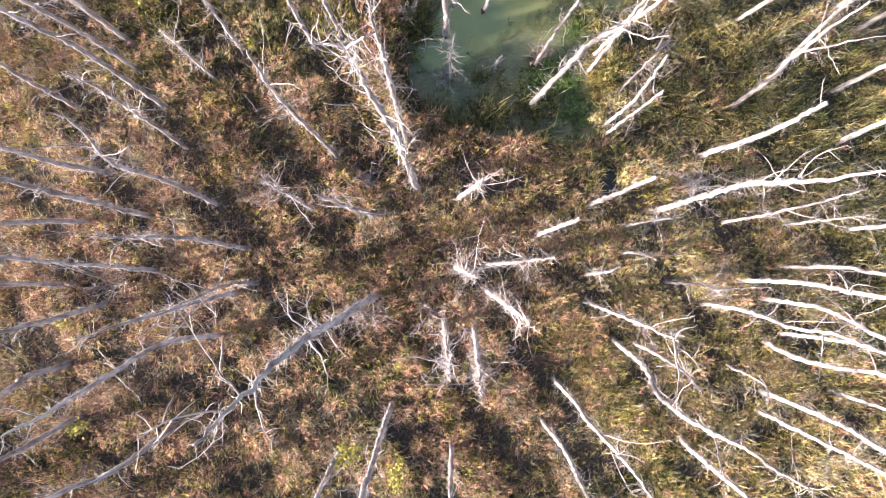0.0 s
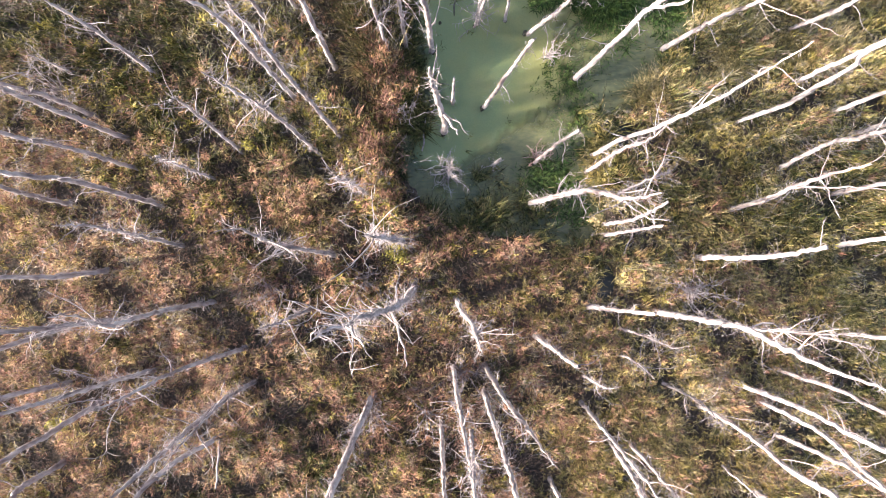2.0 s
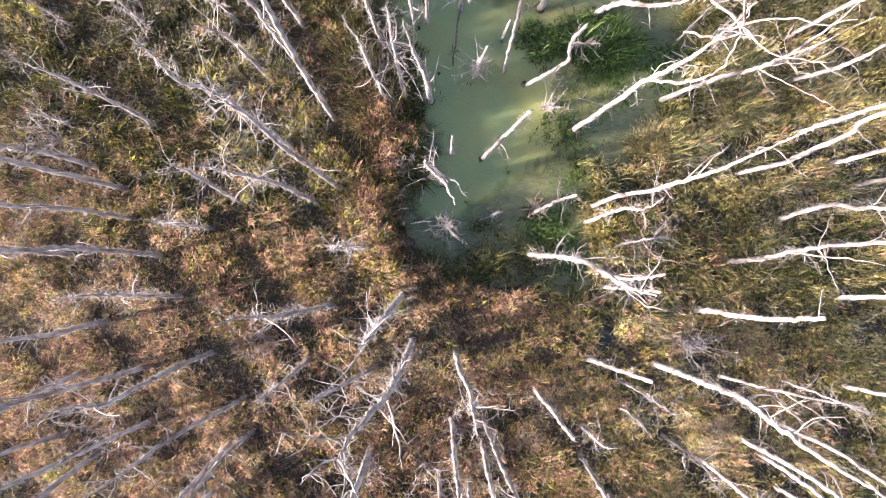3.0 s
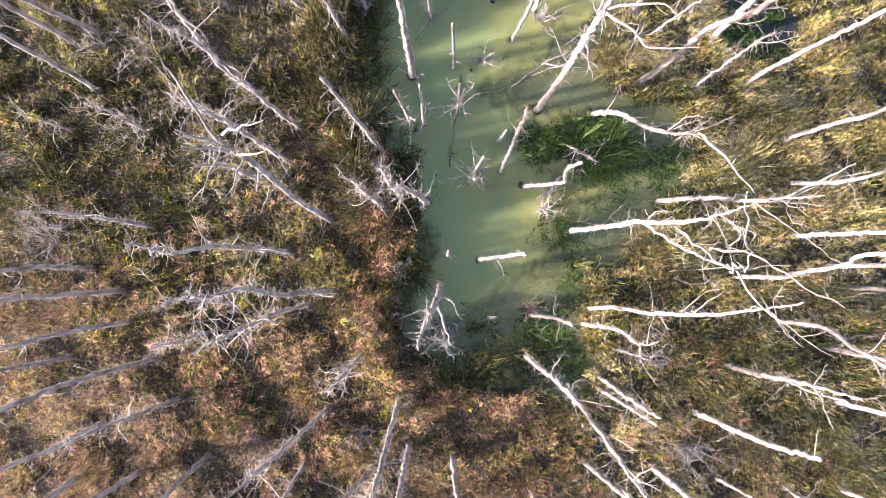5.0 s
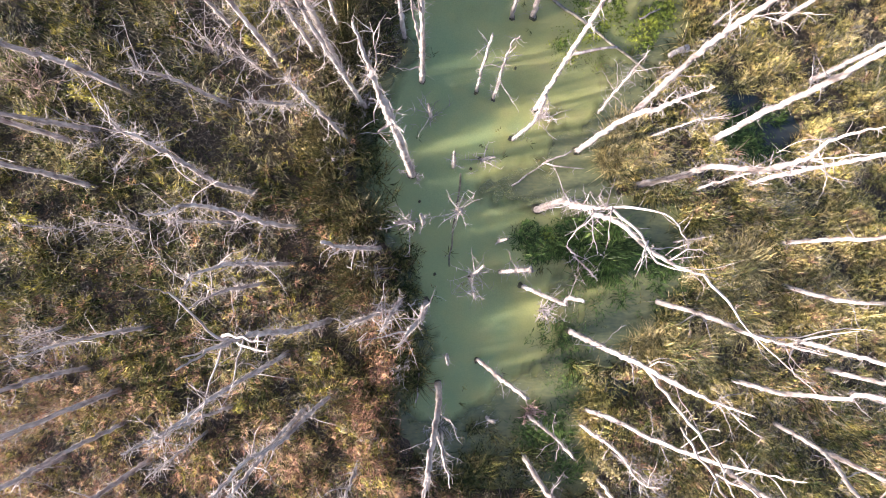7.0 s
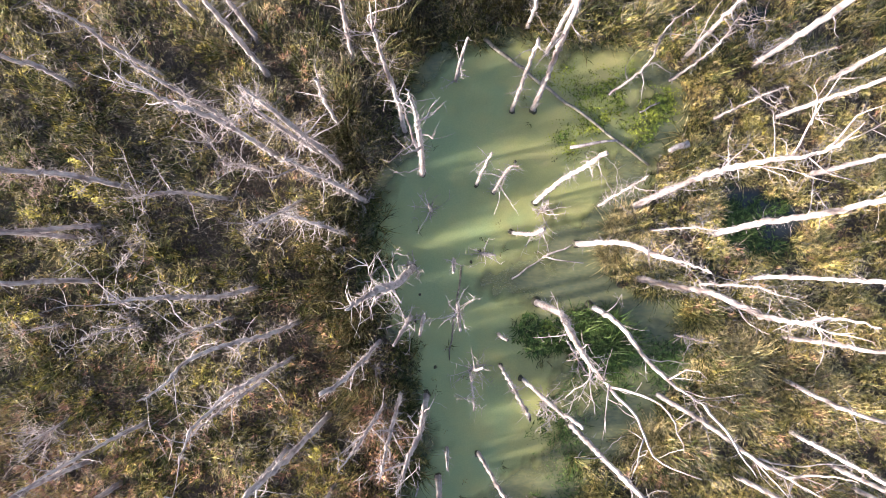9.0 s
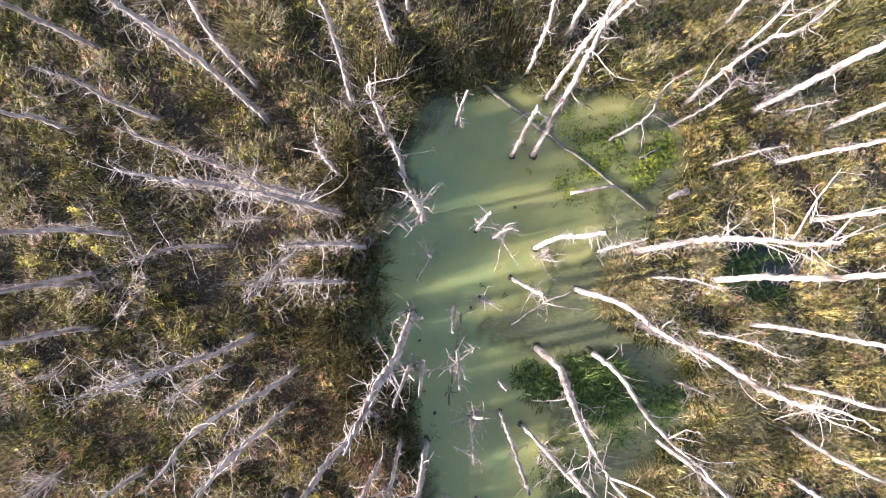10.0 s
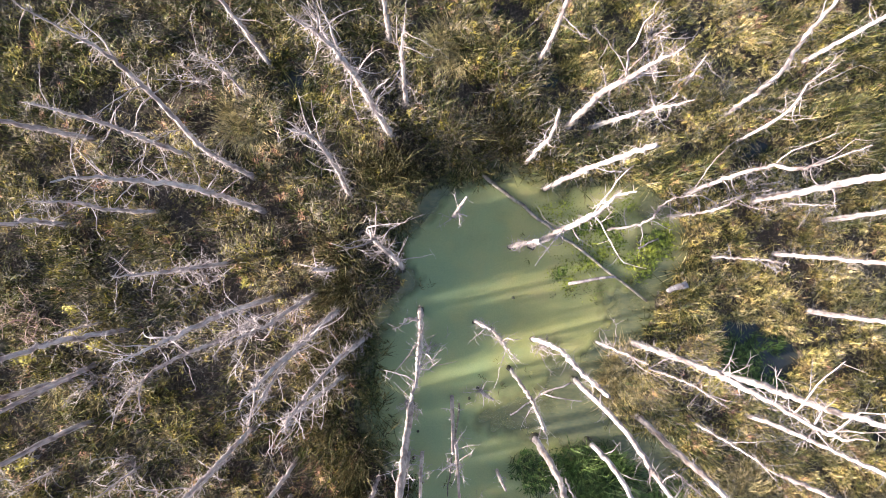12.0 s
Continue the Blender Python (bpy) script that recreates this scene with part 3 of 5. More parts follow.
class Shape:
    """Collects tubes for one mesh."""

    def __init__(self):
        self.co, self.faces = [], []

    def tube(self, path, radii, sides, rng, lumpy=0.0, jagged=0.0):
        start = len(self.co)
        n = len(path)
        for i, (p, r) in enumerate(zip(path, radii)):
            way = (path[min(i + 1, n - 1)] - path[max(i - 1, 0)]).normalized()
            a = way.cross(Vector((0.31, 0.95, 0.1))).normalized()
            b = way.cross(a)
            for k in range(sides):
                w = 2 * math.pi * k / sides
                rr = r * (1 + rng.uniform(-lumpy, lumpy))
                q = p + (a * math.cos(w) + b * math.sin(w)) * rr
                if i == n - 1 and jagged:
                    q = q + way * rng.uniform(-jagged, jagged)
                self.co.append(q)
        for i in range(n - 1):
            for k in range(sides):
                c, d = start + i * sides + k, start + i * sides + (k + 1) % sides
                self.faces.append((c, d, d + sides, c + sides))
        if sides > 3:
            self.faces.append([start + (n - 1) * sides + k for k in range(sides)])
            self.faces.append([start + k for k in reversed(range(sides))])

    def part(self, name, material, parent, label="", smooth_shade=True):
        me = bpy.data.meshes.new(name)
        me.from_pydata([tuple(v) for v in self.co], [], self.faces)
        me.materials.append(material)
        if smooth_shade:
            me.polygons.foreach_set("use_smooth", np.ones(len(self.faces), bool))
        ob = new(name, me)
        ob.parent = parent
        return tagged(ob, label)


def crooked(start, way, length, rng, bends=4, curl=0.35, lift=0.15):
    """The path of a dead branch that wanders off from start."""
    path, p, w = [start.copy()], start.copy(), way.normalized()
    for i in range(bends):
        w = (w + Vector((rng.uniform(-1, 1), rng.uniform(-1, 1), rng.uniform(-1, 1))) * curl + Vector((0, 0, lift))).normalized()
        p = p + w * (length / bends)
        path.append(p.copy())
    return path


def twigs_on(shape, path, r, rng, count, size):
    for _ in range(count):
        i = rng.randrange(1, len(path))
        s = path[i - 1].lerp(path[i], rng.random())
        w = Vector((rng.uniform(-1, 1), rng.uniform(-1, 1), rng.uniform(-0.5, 0.9)))
        tw = crooked(s, w, size * rng.uniform(0.4, 1.2), rng, 2, 0.45, 0.05)
        shape.tube(tw, [r * 0.5, r * 0.4, r * 0.18], 3, rng)


TREE_COUNT = [0]


def dead_tree(x, y, spine, thick, snag=False, twiggy=1.0, wet=False, limbs=()):
    """A standing dead tree. spine: points of its trunk from the root up, as offsets and heights. thick: its width at the foot."""
    TREE_COUNT[0] += 1
    rng = random.Random(TREE_COUNT[0] * 7 + 1)
    foot = -0.35 if wet else float(ground_height(x, y)) - 0.1
    tall = spine[-1][2]
    kind = "snag" if snag else "dead_tree"
    tree = new(kind)
    tree.location = (x, y, foot)
    points = [(0, 0, 0)] + [(a, b, c - foot) for a, b, c in spine]
    path = smooth_path(points, 0.16)
    path = [p + Vector((rng.gauss(0, 0.012), rng.gauss(0, 0.012), 0)) for p in path]
    thick *= 0.57
    end = 0.6 if snag else 0.45
    n = len(path)
    radii = []
    for i in range(n):
        s = i / (n - 1)
        z = path[i].z
        r = thick / 2 * (1 - (1 - end) * s ** 0.9)
        if not snag:
            r *= 1 - 0.72 * max(0.0, (s - 0.72) / 0.28)
        r *= 1 + 0.5 * math.exp(-z / 0.22) + 0.05 * math.sin(z * 2.3 + x) + 0.10 * max(0.0, noise.noise((x * 3.1, y * 2.7, z * 2.6))) * 2
        radii.append(r)
    trunk = Shape()
    trunk.tube(path, radii, 8, rng, 0.09, 0.10 if snag else 0.03)
    trunk.part("trunk", WOOD, tree)
    if wet:
        collar = Shape()
        ring = [Vector((rng.uniform(-0.02, 0.02), rng.uniform(-0.02, 0.02), z)) for z in (0.2, 0.34, 0.40, 0.45)]
        collar.tube(ring, [thick * 0.85, thick * 0.74, thick * 0.62, thick * 0.45], 9, rng, 0.3)
        collar.part("root_collar", MOSS, tree, "dark mossy wet root collar")
    small = Shape()

    def at(s):
        f = min(max(s, 0), 0.999) * (n - 1)
        return path[int(f)].lerp(path[int(f) + 1], f - int(f)), radii[int(f)]
    for limb_points, limb_r in limbs:
        lp = smooth_path([(a, b, c - foot) for a, b, c in limb_points], 0.2)
        lp = [p + Vector((rng.gauss(0, 0.015), rng.gauss(0, 0.015), rng.gauss(0, 0.015))) for p in lp]
        limb = Shape()
        limb.tube(lp, [0.75 * limb_r * (1 - 0.78 * i / max(1, len(lp) - 1)) for i in range(len(lp))], 6, rng, 0.08)
        limb.part("limb", WOOD, tree)
        twigs_on(small, lp, 0.012, rng, int(6 * twiggy), 0.35)
    count = int((2 if snag else 4) * twiggy + rng.random() * 3)
    for _ in range(count):
        s = rng.uniform(0.3, 0.97)
        p, r = at(s)
        a = rng.uniform(0, 2 * math.pi)
        length = rng.uniform(0.3, 1.1) * (0.7 if snag else 1.0)
        bp = crooked(p, Vector((math.cos(a), math.sin(a), rng.uniform(-0.1, 0.6))), length, rng, 6, 0.38, -0.05)
        b = Shape()
        br = min(r * 0.45, rng.uniform(0.008, 0.018))
        b.tube(bp, [br, br * 0.9, br * 0.8, br * 0.65, br * 0.5, br * 0.4, br * 0.25], 5, rng, 0.1)
        b.part("branch", TWIG, tree)
        twigs_on(small, bp, max(br * 0.8, 0.009), rng, rng.randrange(4, 10), 0.22)
    for _ in range(0 if snag or tall < 3.5 else rng.randrange(2, 5) if twiggy > 1.1 else rng.randrange(1, 4)):
        p, r = at(rng.uniform(0.5, 0.95))
        a = rng.uniform(0, 2 * math.pi)
        flat = rng.uniform(0.3, 0.8)
        bp = crooked(p, Vector((math.cos(a) * flat, math.sin(a) * flat, 1.0)), rng.uniform(0.7, 1.7), rng, 6, 0.22, 0.05)
        br = min(r * 0.6, rng.uniform(0.011, 0.02))
        b = Shape()
        b.tube(bp, [br * (1 - 0.13 * i) for i in range(7)], 5, rng, 0.1)
        b.part("branch", TWIG, tree)
        twigs_on(small, bp, 0.011, rng, rng.randrange(6, 13), 0.34)
    knots = [rng.uniform(0.03, 0.99) ** 1.1 for _ in range(int((7 + 2.6 * tall) * twiggy))]
    for _ in range(int((60 + 27 * tall) * twiggy * (0.7 if snag else 1.0))):
        p, r = at(rng.choice(knots) + rng.gauss(0, 0.012) if rng.random() < 0.7 else rng.uniform(0.03, 0.99))
        a = rng.uniform(0, 2 * math.pi)
        way, tr = Vector((math.cos(a), math.sin(a), rng.uniform(-0.9, 0.5))), rng.uniform(0.0028, 0.0055)
        reach = (r + 0.03 + min(0.5, rng.expovariate(9.0))) * (0.8 if wet else 1.0)
        if reach < 0.12:
            small.tube([p, p + way * reach], [tr * 1.3, tr * 0.5], 3, rng)
        else:
            small.tube(crooked(p, way, reach, rng, 2, 0.6, -0.12), [tr, tr * 0.8, tr * 0.4], 3, rng)
    tagged(small.part("twig_fringe", TWIG, tree, "thin brittle grey twigs"), kind="stuff")
    where = "in the green pond" if wet else ("rising from rusty fern" if float(fernness(x, y)) > 0.45 else ("rising from tall cattails" if float(reediness(x, y)) > 0.45 else "rising from yellow sedge"))
    what = "short broken-off bleached dead snag" if snag else ("tall forked bleached dead tree" if limbs else "tall slender bare bleached dead tree")
    return tagged(tree, what + " " + where, "dead tree", group="dead trees of the swamp")


dead_tree(-3.07, -5.47, [(0.04, -0.02, 3.9), (0.11, -0.06, 8.8)], 0.22, snag=False, twiggy=1.2)
dead_tree(0.12, -5.33, [(-0.07, 0.00, 4.4), (-0.19, 0.01, 9.3)], 0.23, snag=False)
dead_tree(6.74, -5.30, [(-0.08, -0.08, 2.5), (-0.09, -0.10, 4.3), (-0.26, -0.28, 10.1)], 0.25, snag=False)
dead_tree(-7.95, -4.87, [(0.06, -0.10, 3.6), (-0.06, 0.10, 5.5), (-0.11, 0.19, 9.2)], 0.26, snag=False, twiggy=1.2)
dead_tree(2.68, -4.72, [(0.11, 0.07, 3.4), (0.04, 0.02, 6.0), (0.06, 0.04, 9.6)], 0.23, snag=False)
dead_tree(-10.76, -4.53, [(0.10, -0.18, 2.9), (0.11, -0.20, 3.5), (0.39, -0.68, 9.9)], 0.26, snag=False, twiggy=1.2)
dead_tree(8.97, -4.53, [(0.01, 0.02, 2.5), (0.01, 0.02, 4.2), (0.00, 0.00, 5.4), (0.00, 0.00, 9.2)], 0.21, snag=False)
dead_tree(-1.62, -4.28, [(0.03, -0.01, 4.4), (0.06, -0.02, 6.9), (0.10, -0.03, 10.3)], 0.27, snag=False, twiggy=1.2)
dead_tree(11.13, -3.99, [(0.01, 0.03, 2.4), (0.05, 0.16, 9.9)], 0.22, snag=False)
dead_tree(9.14, -3.97, [(0.01, 0.01, 2.9), (-0.02, -0.04, 4.4), (-0.07, -0.13, 5.3), (-0.15, -0.30, 10.3)], 0.26, snag=False)
dead_tree(3.09, -3.57, [(0.02, 0.02, 3.2), (-0.03, -0.02, 4.6), (-0.01, -0.01, 7.1), (-0.04, -0.03, 8.8), (-0.04, -0.04, 9.3)], 0.22, snag=False)
dead_tree(8.12, -3.20, [(0.03, -0.14, 2.2), (-0.28, -0.53, 3.0)], 0.10, snag=False)
dead_tree(-11.08, -3.01, [(0.02, -0.04, 2.1), (0.13, -0.27, 3.1), (0.54, -1.10, 10.0)], 0.26, snag=False, twiggy=1.2)
dead_tree(5.42, -2.51, [(-0.04, -0.09, 3.7), (-0.19, -0.33, 5.5)], 0.19, snag=False)
dead_tree(9.17, -2.46, [(-0.07, -0.22, 1.8), (-0.07, -0.22, 3.5), (-0.02, -0.08, 5.2), (-0.05, -0.17, 9.4)], 0.25, snag=False)
dead_tree(4.86, -2.43, [(-0.16, -0.23, 3.4), (-0.36, -0.48, 4.7), (-0.44, -0.58, 6.2), (-0.40, -0.57, 7.6), (-0.34, -0.51, 8.8), (-0.35, -0.54, 9.5), (-0.33, -0.52, 10.4)], 0.24, snag=False)
dead_tree(9.72, -2.31, [(0.03, 0.17, 3.1), (0.02, 0.10, 4.4), (0.04, 0.23, 8.7)], 0.22, snag=False)
dead_tree(-6.34, -2.22, [(-0.11, 0.32, 3.8), (-0.02, 0.08, 6.4), (0.04, -0.09, 7.7), (0.08, -0.19, 8.8), (0.10, -0.24, 9.5), (0.11, -0.26, 10.0)], 0.25, snag=False, twiggy=1.2)
dead_tree(0.80, -1.99, [(-0.19, -0.06, 6.0), (-0.28, -0.09, 8.8)], 0.21, snag=False)
dead_tree(-0.07, -1.83, [(0.08, -0.01, 5.9), (0.11, -0.02, 8.9)], 0.23, snag=False, twiggy=1.2)
dead_tree(7.43, -1.41, [(0.00, 0.02, 2.8), (-0.04, -0.16, 4.9), (-0.03, -0.12, 6.2), (-0.07, -0.26, 7.7), (-0.09, -0.31, 8.6)], 0.20, snag=False)
dead_tree(4.00, -1.30, [(-0.02, -0.07, 4.1), (-0.04, -0.12, 6.4), (-0.06, -0.16, 7.6)], 0.20, snag=False, limbs=[([(-0.06, -0.16, 7.4), (-0.19, -0.63, 7.9), (-0.37, -1.12, 8.3)], 0.030), ([(-0.06, -0.16, 7.4), (0.13, -0.47, 7.8), (0.12, -0.66, 8.1)], 0.020), ([(-0.05, -0.15, 7.3), (0.00, 0.02, 7.5), (0.13, 0.11, 7.8)], 0.020)])
dead_tree(9.18, -1.27, [(-0.03, -0.05, 3.0), (-0.11, -0.30, 4.5), (-0.17, -0.49, 5.4), (-0.31, -0.88, 8.8)], 0.23, snag=False)
dead_tree(-10.03, -1.26, [(0.06, -0.20, 2.4), (0.10, -0.34, 4.5), (0.25, -0.85, 9.7)], 0.26, snag=False, twiggy=1.2)
dead_tree(-2.05, -1.07, [(0.03, -0.07, 6.5), (0.03, -0.07, 9.3), (0.07, -0.12, 10.9), (0.12, -0.20, 12.0), (0.15, -0.24, 12.7), (0.20, -0.31, 13.5)], 0.31, snag=False, twiggy=1.2)
dead_tree(1.16, -0.96, [(0.04, 0.01, 6.7), (0.04, -0.01, 9.9)], 0.23, snag=False)
dead_tree(-6.09, -0.92, [(0.13, -0.12, 4.0), (0.34, -0.30, 8.7)], 0.22, snag=False, twiggy=1.2)
dead_tree(6.42, -0.79, [(0.12, 0.02, 2.5), (0.00, -0.16, 3.9)], 0.14, snag=False)
dead_tree(8.37, -0.75, [(0.19, 0.06, 2.8), (0.26, 0.03, 3.8), (0.37, -0.12, 5.8), (0.55, -0.17, 8.7)], 0.25, snag=False)
dead_tree(-10.90, -0.71, [(-0.40, 0.14, 2.6), (-1.58, 0.28, 10.3)], 0.26, snag=False, twiggy=1.2)
dead_tree(-5.53, -0.71, [(-0.02, 0.06, 2.6), (0.02, -0.15, 4.8), (0.06, -0.30, 6.1)], 0.18, snag=False, twiggy=1.2)
dead_tree(4.07, -0.53, [(0.07, 0.11, 2.2), (0.21, 0.30, 3.1)], 0.14, snag=False)
dead_tree(9.68, -0.39, [(0.00, 0.05, 3.2), (-0.01, -0.08, 4.5), (-0.01, -0.18, 8.8)], 0.22, snag=False)
dead_tree(-8.41, -0.34, [(0.01, 0.21, 2.9), (0.02, 0.30, 4.9), (0.02, 0.42, 6.6), (0.02, 0.37, 9.8)], 0.22, snag=False, twiggy=1.2)
dead_tree(0.30, -0.29, [(0.02, 0.00, 3.9), (0.07, 0.01, 5.8), (0.11, 0.01, 9.2)], 0.23, snag=False)
dead_tree(1.18, -0.21, [(0.17, 0.08, 4.7), (0.28, 0.13, 6.3), (0.44, 0.19, 9.0)], 0.24, snag=False)
dead_tree(5.07, 0.08, [(0.20, -0.04, 1.6), (0.22, -0.20, 2.7)], 0.14, snag=False)
dead_tree(-5.77, 0.29, [(-0.10, 0.18, 3.6), (-0.15, 0.19, 5.2), (-0.22, 0.13, 7.0), (-0.24, 0.14, 7.7)], 0.21, snag=False, twiggy=1.2)
dead_tree(2.66, 0.63, [(0.06, 0.13, 5.6)], 0.23, snag=True)
dead_tree(11.42, 0.71, [(0.42, 0.02, 1.7), (2.21, 0.17, 8.8)], 0.22, snag=False)
dead_tree(5.12, 0.84, [(0.13, 0.04, 2.6), (0.19, 0.02, 4.3)], 0.13, snag=False)
dead_tree(9.78, 0.85, [(-0.01, 0.02, 2.7), (-0.01, 0.04, 4.0)], 0.13, snag=False)
dead_tree(8.07, 0.94, [(0.34, 0.13, 2.6), (0.61, 0.33, 4.8), (0.67, 0.42, 5.4)], 0.16, snag=False)
dead_tree(-10.27, 1.15, [(0.00, -0.13, 2.4), (0.01, -0.27, 4.0), (0.02, -0.77, 9.7)], 0.26, snag=False, twiggy=1.2)
dead_tree(-1.92, 1.21, [(-0.61, 0.10, 3.5), (-0.86, 0.16, 5.0)], 0.20, snag=False, twiggy=1.2)
dead_tree(-8.49, 1.24, [(-0.05, 0.18, 3.3), (-0.09, 0.34, 6.1), (-0.16, 0.62, 10.2)], 0.26, snag=False, twiggy=1.2)
dead_tree(6.16, 1.31, [(0.12, 0.13, 3.5), (0.16, 0.17, 5.1), (0.11, 0.04, 6.5), (0.05, -0.10, 8.0), (0.05, -0.14, 9.3), (0.01, -0.23, 9.9)], 0.29, snag=False, limbs=[([(0.16, 0.17, 5.1), (0.60, 0.30, 5.4), (0.95, -0.02, 5.7), (0.94, -0.05, 6.0)], 0.030), ([(0.09, -0.02, 7.1), (0.27, 0.36, 7.4), (0.62, 0.52, 7.8)], 0.025), ([(0.13, 0.09, 5.9), (0.10, -0.42, 6.0), (-0.01, -0.59, 6.2)], 0.020)])
dead_tree(-3.86, 1.44, [(0.16, 0.09, 4.2), (0.20, 0.16, 6.0)], 0.17, snag=False, twiggy=1.2)
dead_tree(4.16, 1.46, [(0.47, 0.26, 4.6)], 0.25, snag=True)
dead_tree(-6.73, 1.63, [(0.42, 0.17, 4.6), (0.57, 0.16, 6.7), (0.86, 0.51, 8.3), (0.93, 0.55, 9.0)], 0.23, snag=False, twiggy=1.2)
dead_tree(0.38, 1.71, [(0.10, -0.13, 2.9), (0.24, -0.18, 4.5), (0.27, -0.26, 6.0), (0.27, -0.34, 7.4)], 0.22, snag=False)
dead_tree(-0.83, 1.99, [(0.00, 0.09, 4.7), (-0.05, 0.16, 7.2), (-0.06, 0.18, 7.8), (-0.20, 0.29, 9.7), (-0.24, 0.35, 11.1), (0.01, 0.23, 11.9)], 0.29, snag=False, twiggy=1.2, limbs=[([(-0.06, 0.18, 7.8), (0.14, -0.21, 8.3), (0.25, -0.40, 8.8), (0.32, -0.50, 9.3)], 0.035), ([(-0.17, 0.27, 9.4), (-0.44, 0.34, 9.7), (-0.66, 0.52, 9.9)], 0.015), ([(-0.01, 0.10, 5.2), (0.13, 0.36, 5.5), (0.28, 0.50, 5.8)], 0.020), ([(-0.21, 0.33, 11.2), (-0.42, 0.36, 11.4), (-0.57, 0.26, 11.7)], 0.020)])
dead_tree(-9.78, 2.58, [(-0.10, -0.09, 2.3), (-0.20, -0.03, 4.1), (-0.48, 0.06, 9.6)], 0.26, snag=False, twiggy=1.2)
dead_tree(7.38, 2.91, [(0.42, 0.02, 3.0), (0.65, 0.26, 5.2)], 0.29, snag=True)
dead_tree(-3.16, 2.99, [(-0.19, 0.27, 5.4), (-0.18, 0.43, 7.2), (-0.16, 0.51, 8.0), (-0.30, 0.45, 8.7)], 0.21, snag=False, twiggy=1.2)
dead_tree(11.36, 3.16, [(-0.03, 0.25, 2.4), (-0.11, 0.68, 9.2)], 0.26, snag=False)
dead_tree(-7.59, 3.28, [(0.15, 0.27, 3.4), (0.21, 0.39, 5.2), (0.18, 0.37, 6.4)], 0.18, snag=False, twiggy=1.2)
dead_tree(-1.11, 3.37, [(0.04, -0.01, 3.8), (0.12, -0.02, 10.3)], 0.24, snag=False, twiggy=1.2)
dead_tree(4.66, 3.53, [(0.24, 0.15, 4.4)], 0.18, snag=True)
dead_tree(4.71, 3.87, [(0.04, 0.01, 2.7), (-0.12, 0.23, 5.5)], 0.18, snag=True)
dead_tree(8.29, 4.24, [(-0.11, 0.19, 2.9), (-0.19, 0.32, 3.8), (-0.27, 0.44, 5.4), (-0.29, 0.49, 6.6)], 0.27, snag=False, limbs=[([(-0.19, 0.32, 3.8), (-0.24, 0.27, 4.5), (0.15, 0.19, 5.3), (0.43, 0.07, 6.0)], 0.050)])
dead_tree(-10.75, 4.47, [(0.08, 0.13, 2.2), (0.16, 0.26, 3.6), (0.52, 0.85, 9.4)], 0.21, snag=False, twiggy=1.2)
dead_tree(-8.18, 4.47, [(0.12, 0.15, 3.3), (0.16, 0.20, 4.9), (0.14, 0.15, 6.1), (0.13, 0.12, 7.0), (0.21, 0.20, 10.2)], 0.25, snag=False, twiggy=1.2)
dead_tree(2.51, 4.50, [(0.30, -0.05, 3.0), (0.47, -0.14, 5.4), (0.62, -0.48, 7.5), (0.58, -0.55, 9.3)], 0.27, snag=False, twiggy=1.6, wet=True, limbs=[([(0.60, -0.43, 7.2), (0.85, -0.75, 7.6), (1.2, -0.9, 8.0)], 0.03), ([(0.55, -0.32, 6.5), (0.80, -0.35, 7.2), (0.9, -0.3, 7.8)], 0.025), ([(0.40, -0.10, 4.5), (0.55, -0.4, 4.7), (0.50, -0.7, 4.9)], 0.02)])
dead_tree(-2.12, 4.70, [(-0.00, 0.00, 3.9), (-0.16, -0.09, 5.6)], 0.17, snag=False, twiggy=1.2)
dead_tree(5.03, 4.72, [(0.09, 0.14, 2.4), (0.13, 0.19, 4.1)], 0.12, snag=False)
dead_tree(11.28, 4.72, [(-0.04, 0.08, 2.5), (-0.21, 0.42, 9.9)], 0.25, snag=False)
dead_tree(0.16, 5.22, [(0.02, 0.03, 1.7), (0.08, 0.06, 3.6)], 0.12, snag=False, wet=True)
dead_tree(-6.63, 5.23, [(0.05, 0.05, 2.7), (0.08, 0.08, 4.1)], 0.13, snag=False, twiggy=1.2)
dead_tree(4.17, 5.34, [(0.25, 0.27, 2.9), (0.26, 0.15, 4.6), (0.40, 0.34, 5.5)], 0.21, snag=False)
dead_tree(9.89, 5.49, [(-0.55, 0.19, 3.2), (-1.07, 0.00, 5.0), (-1.48, -0.11, 6.5), (-2.37, -0.41, 9.6)], 0.22, snag=False)
dead_tree(-8.90, 5.53, [(-0.01, 0.08, 3.4), (-0.04, 0.02, 5.6), (-0.04, 0.21, 9.7)], 0.22, snag=False, twiggy=1.2)
dead_tree(2.63, 5.65, [(0.29, 0.19, 2.3), (0.46, 0.21, 4.1)], 0.18, snag=True, twiggy=1.5, wet=True)
dead_tree(4.27, 5.84, [(0.46, 0.20, 1.8), (0.83, 0.21, 3.3), (1.14, 0.29, 4.6), (1.45, 0.43, 5.8), (1.75, 0.63, 6.9), (1.97, 0.78, 7.7)], 0.24, snag=False, wet=True, limbs=[([(1.20, 0.32, 4.9), (1.27, 0.56, 5.3), (1.55, 0.90, 5.7)], 0.025), ([(1.09, 0.28, 4.4), (1.64, 0.80, 4.7), (1.75, 0.85, 5.0)], 0.020)])
dead_tree(-5.83, 5.98, [(-0.02, 0.47, 4.0), (0.05, 0.36, 5.1)], 0.18, snag=False, twiggy=1.2)
dead_tree(-3.70, 6.02, [(0.03, 0.10, 4.3), (-0.00, 0.01, 6.5), (-0.04, -0.10, 8.5)], 0.21, snag=False, twiggy=1.2)
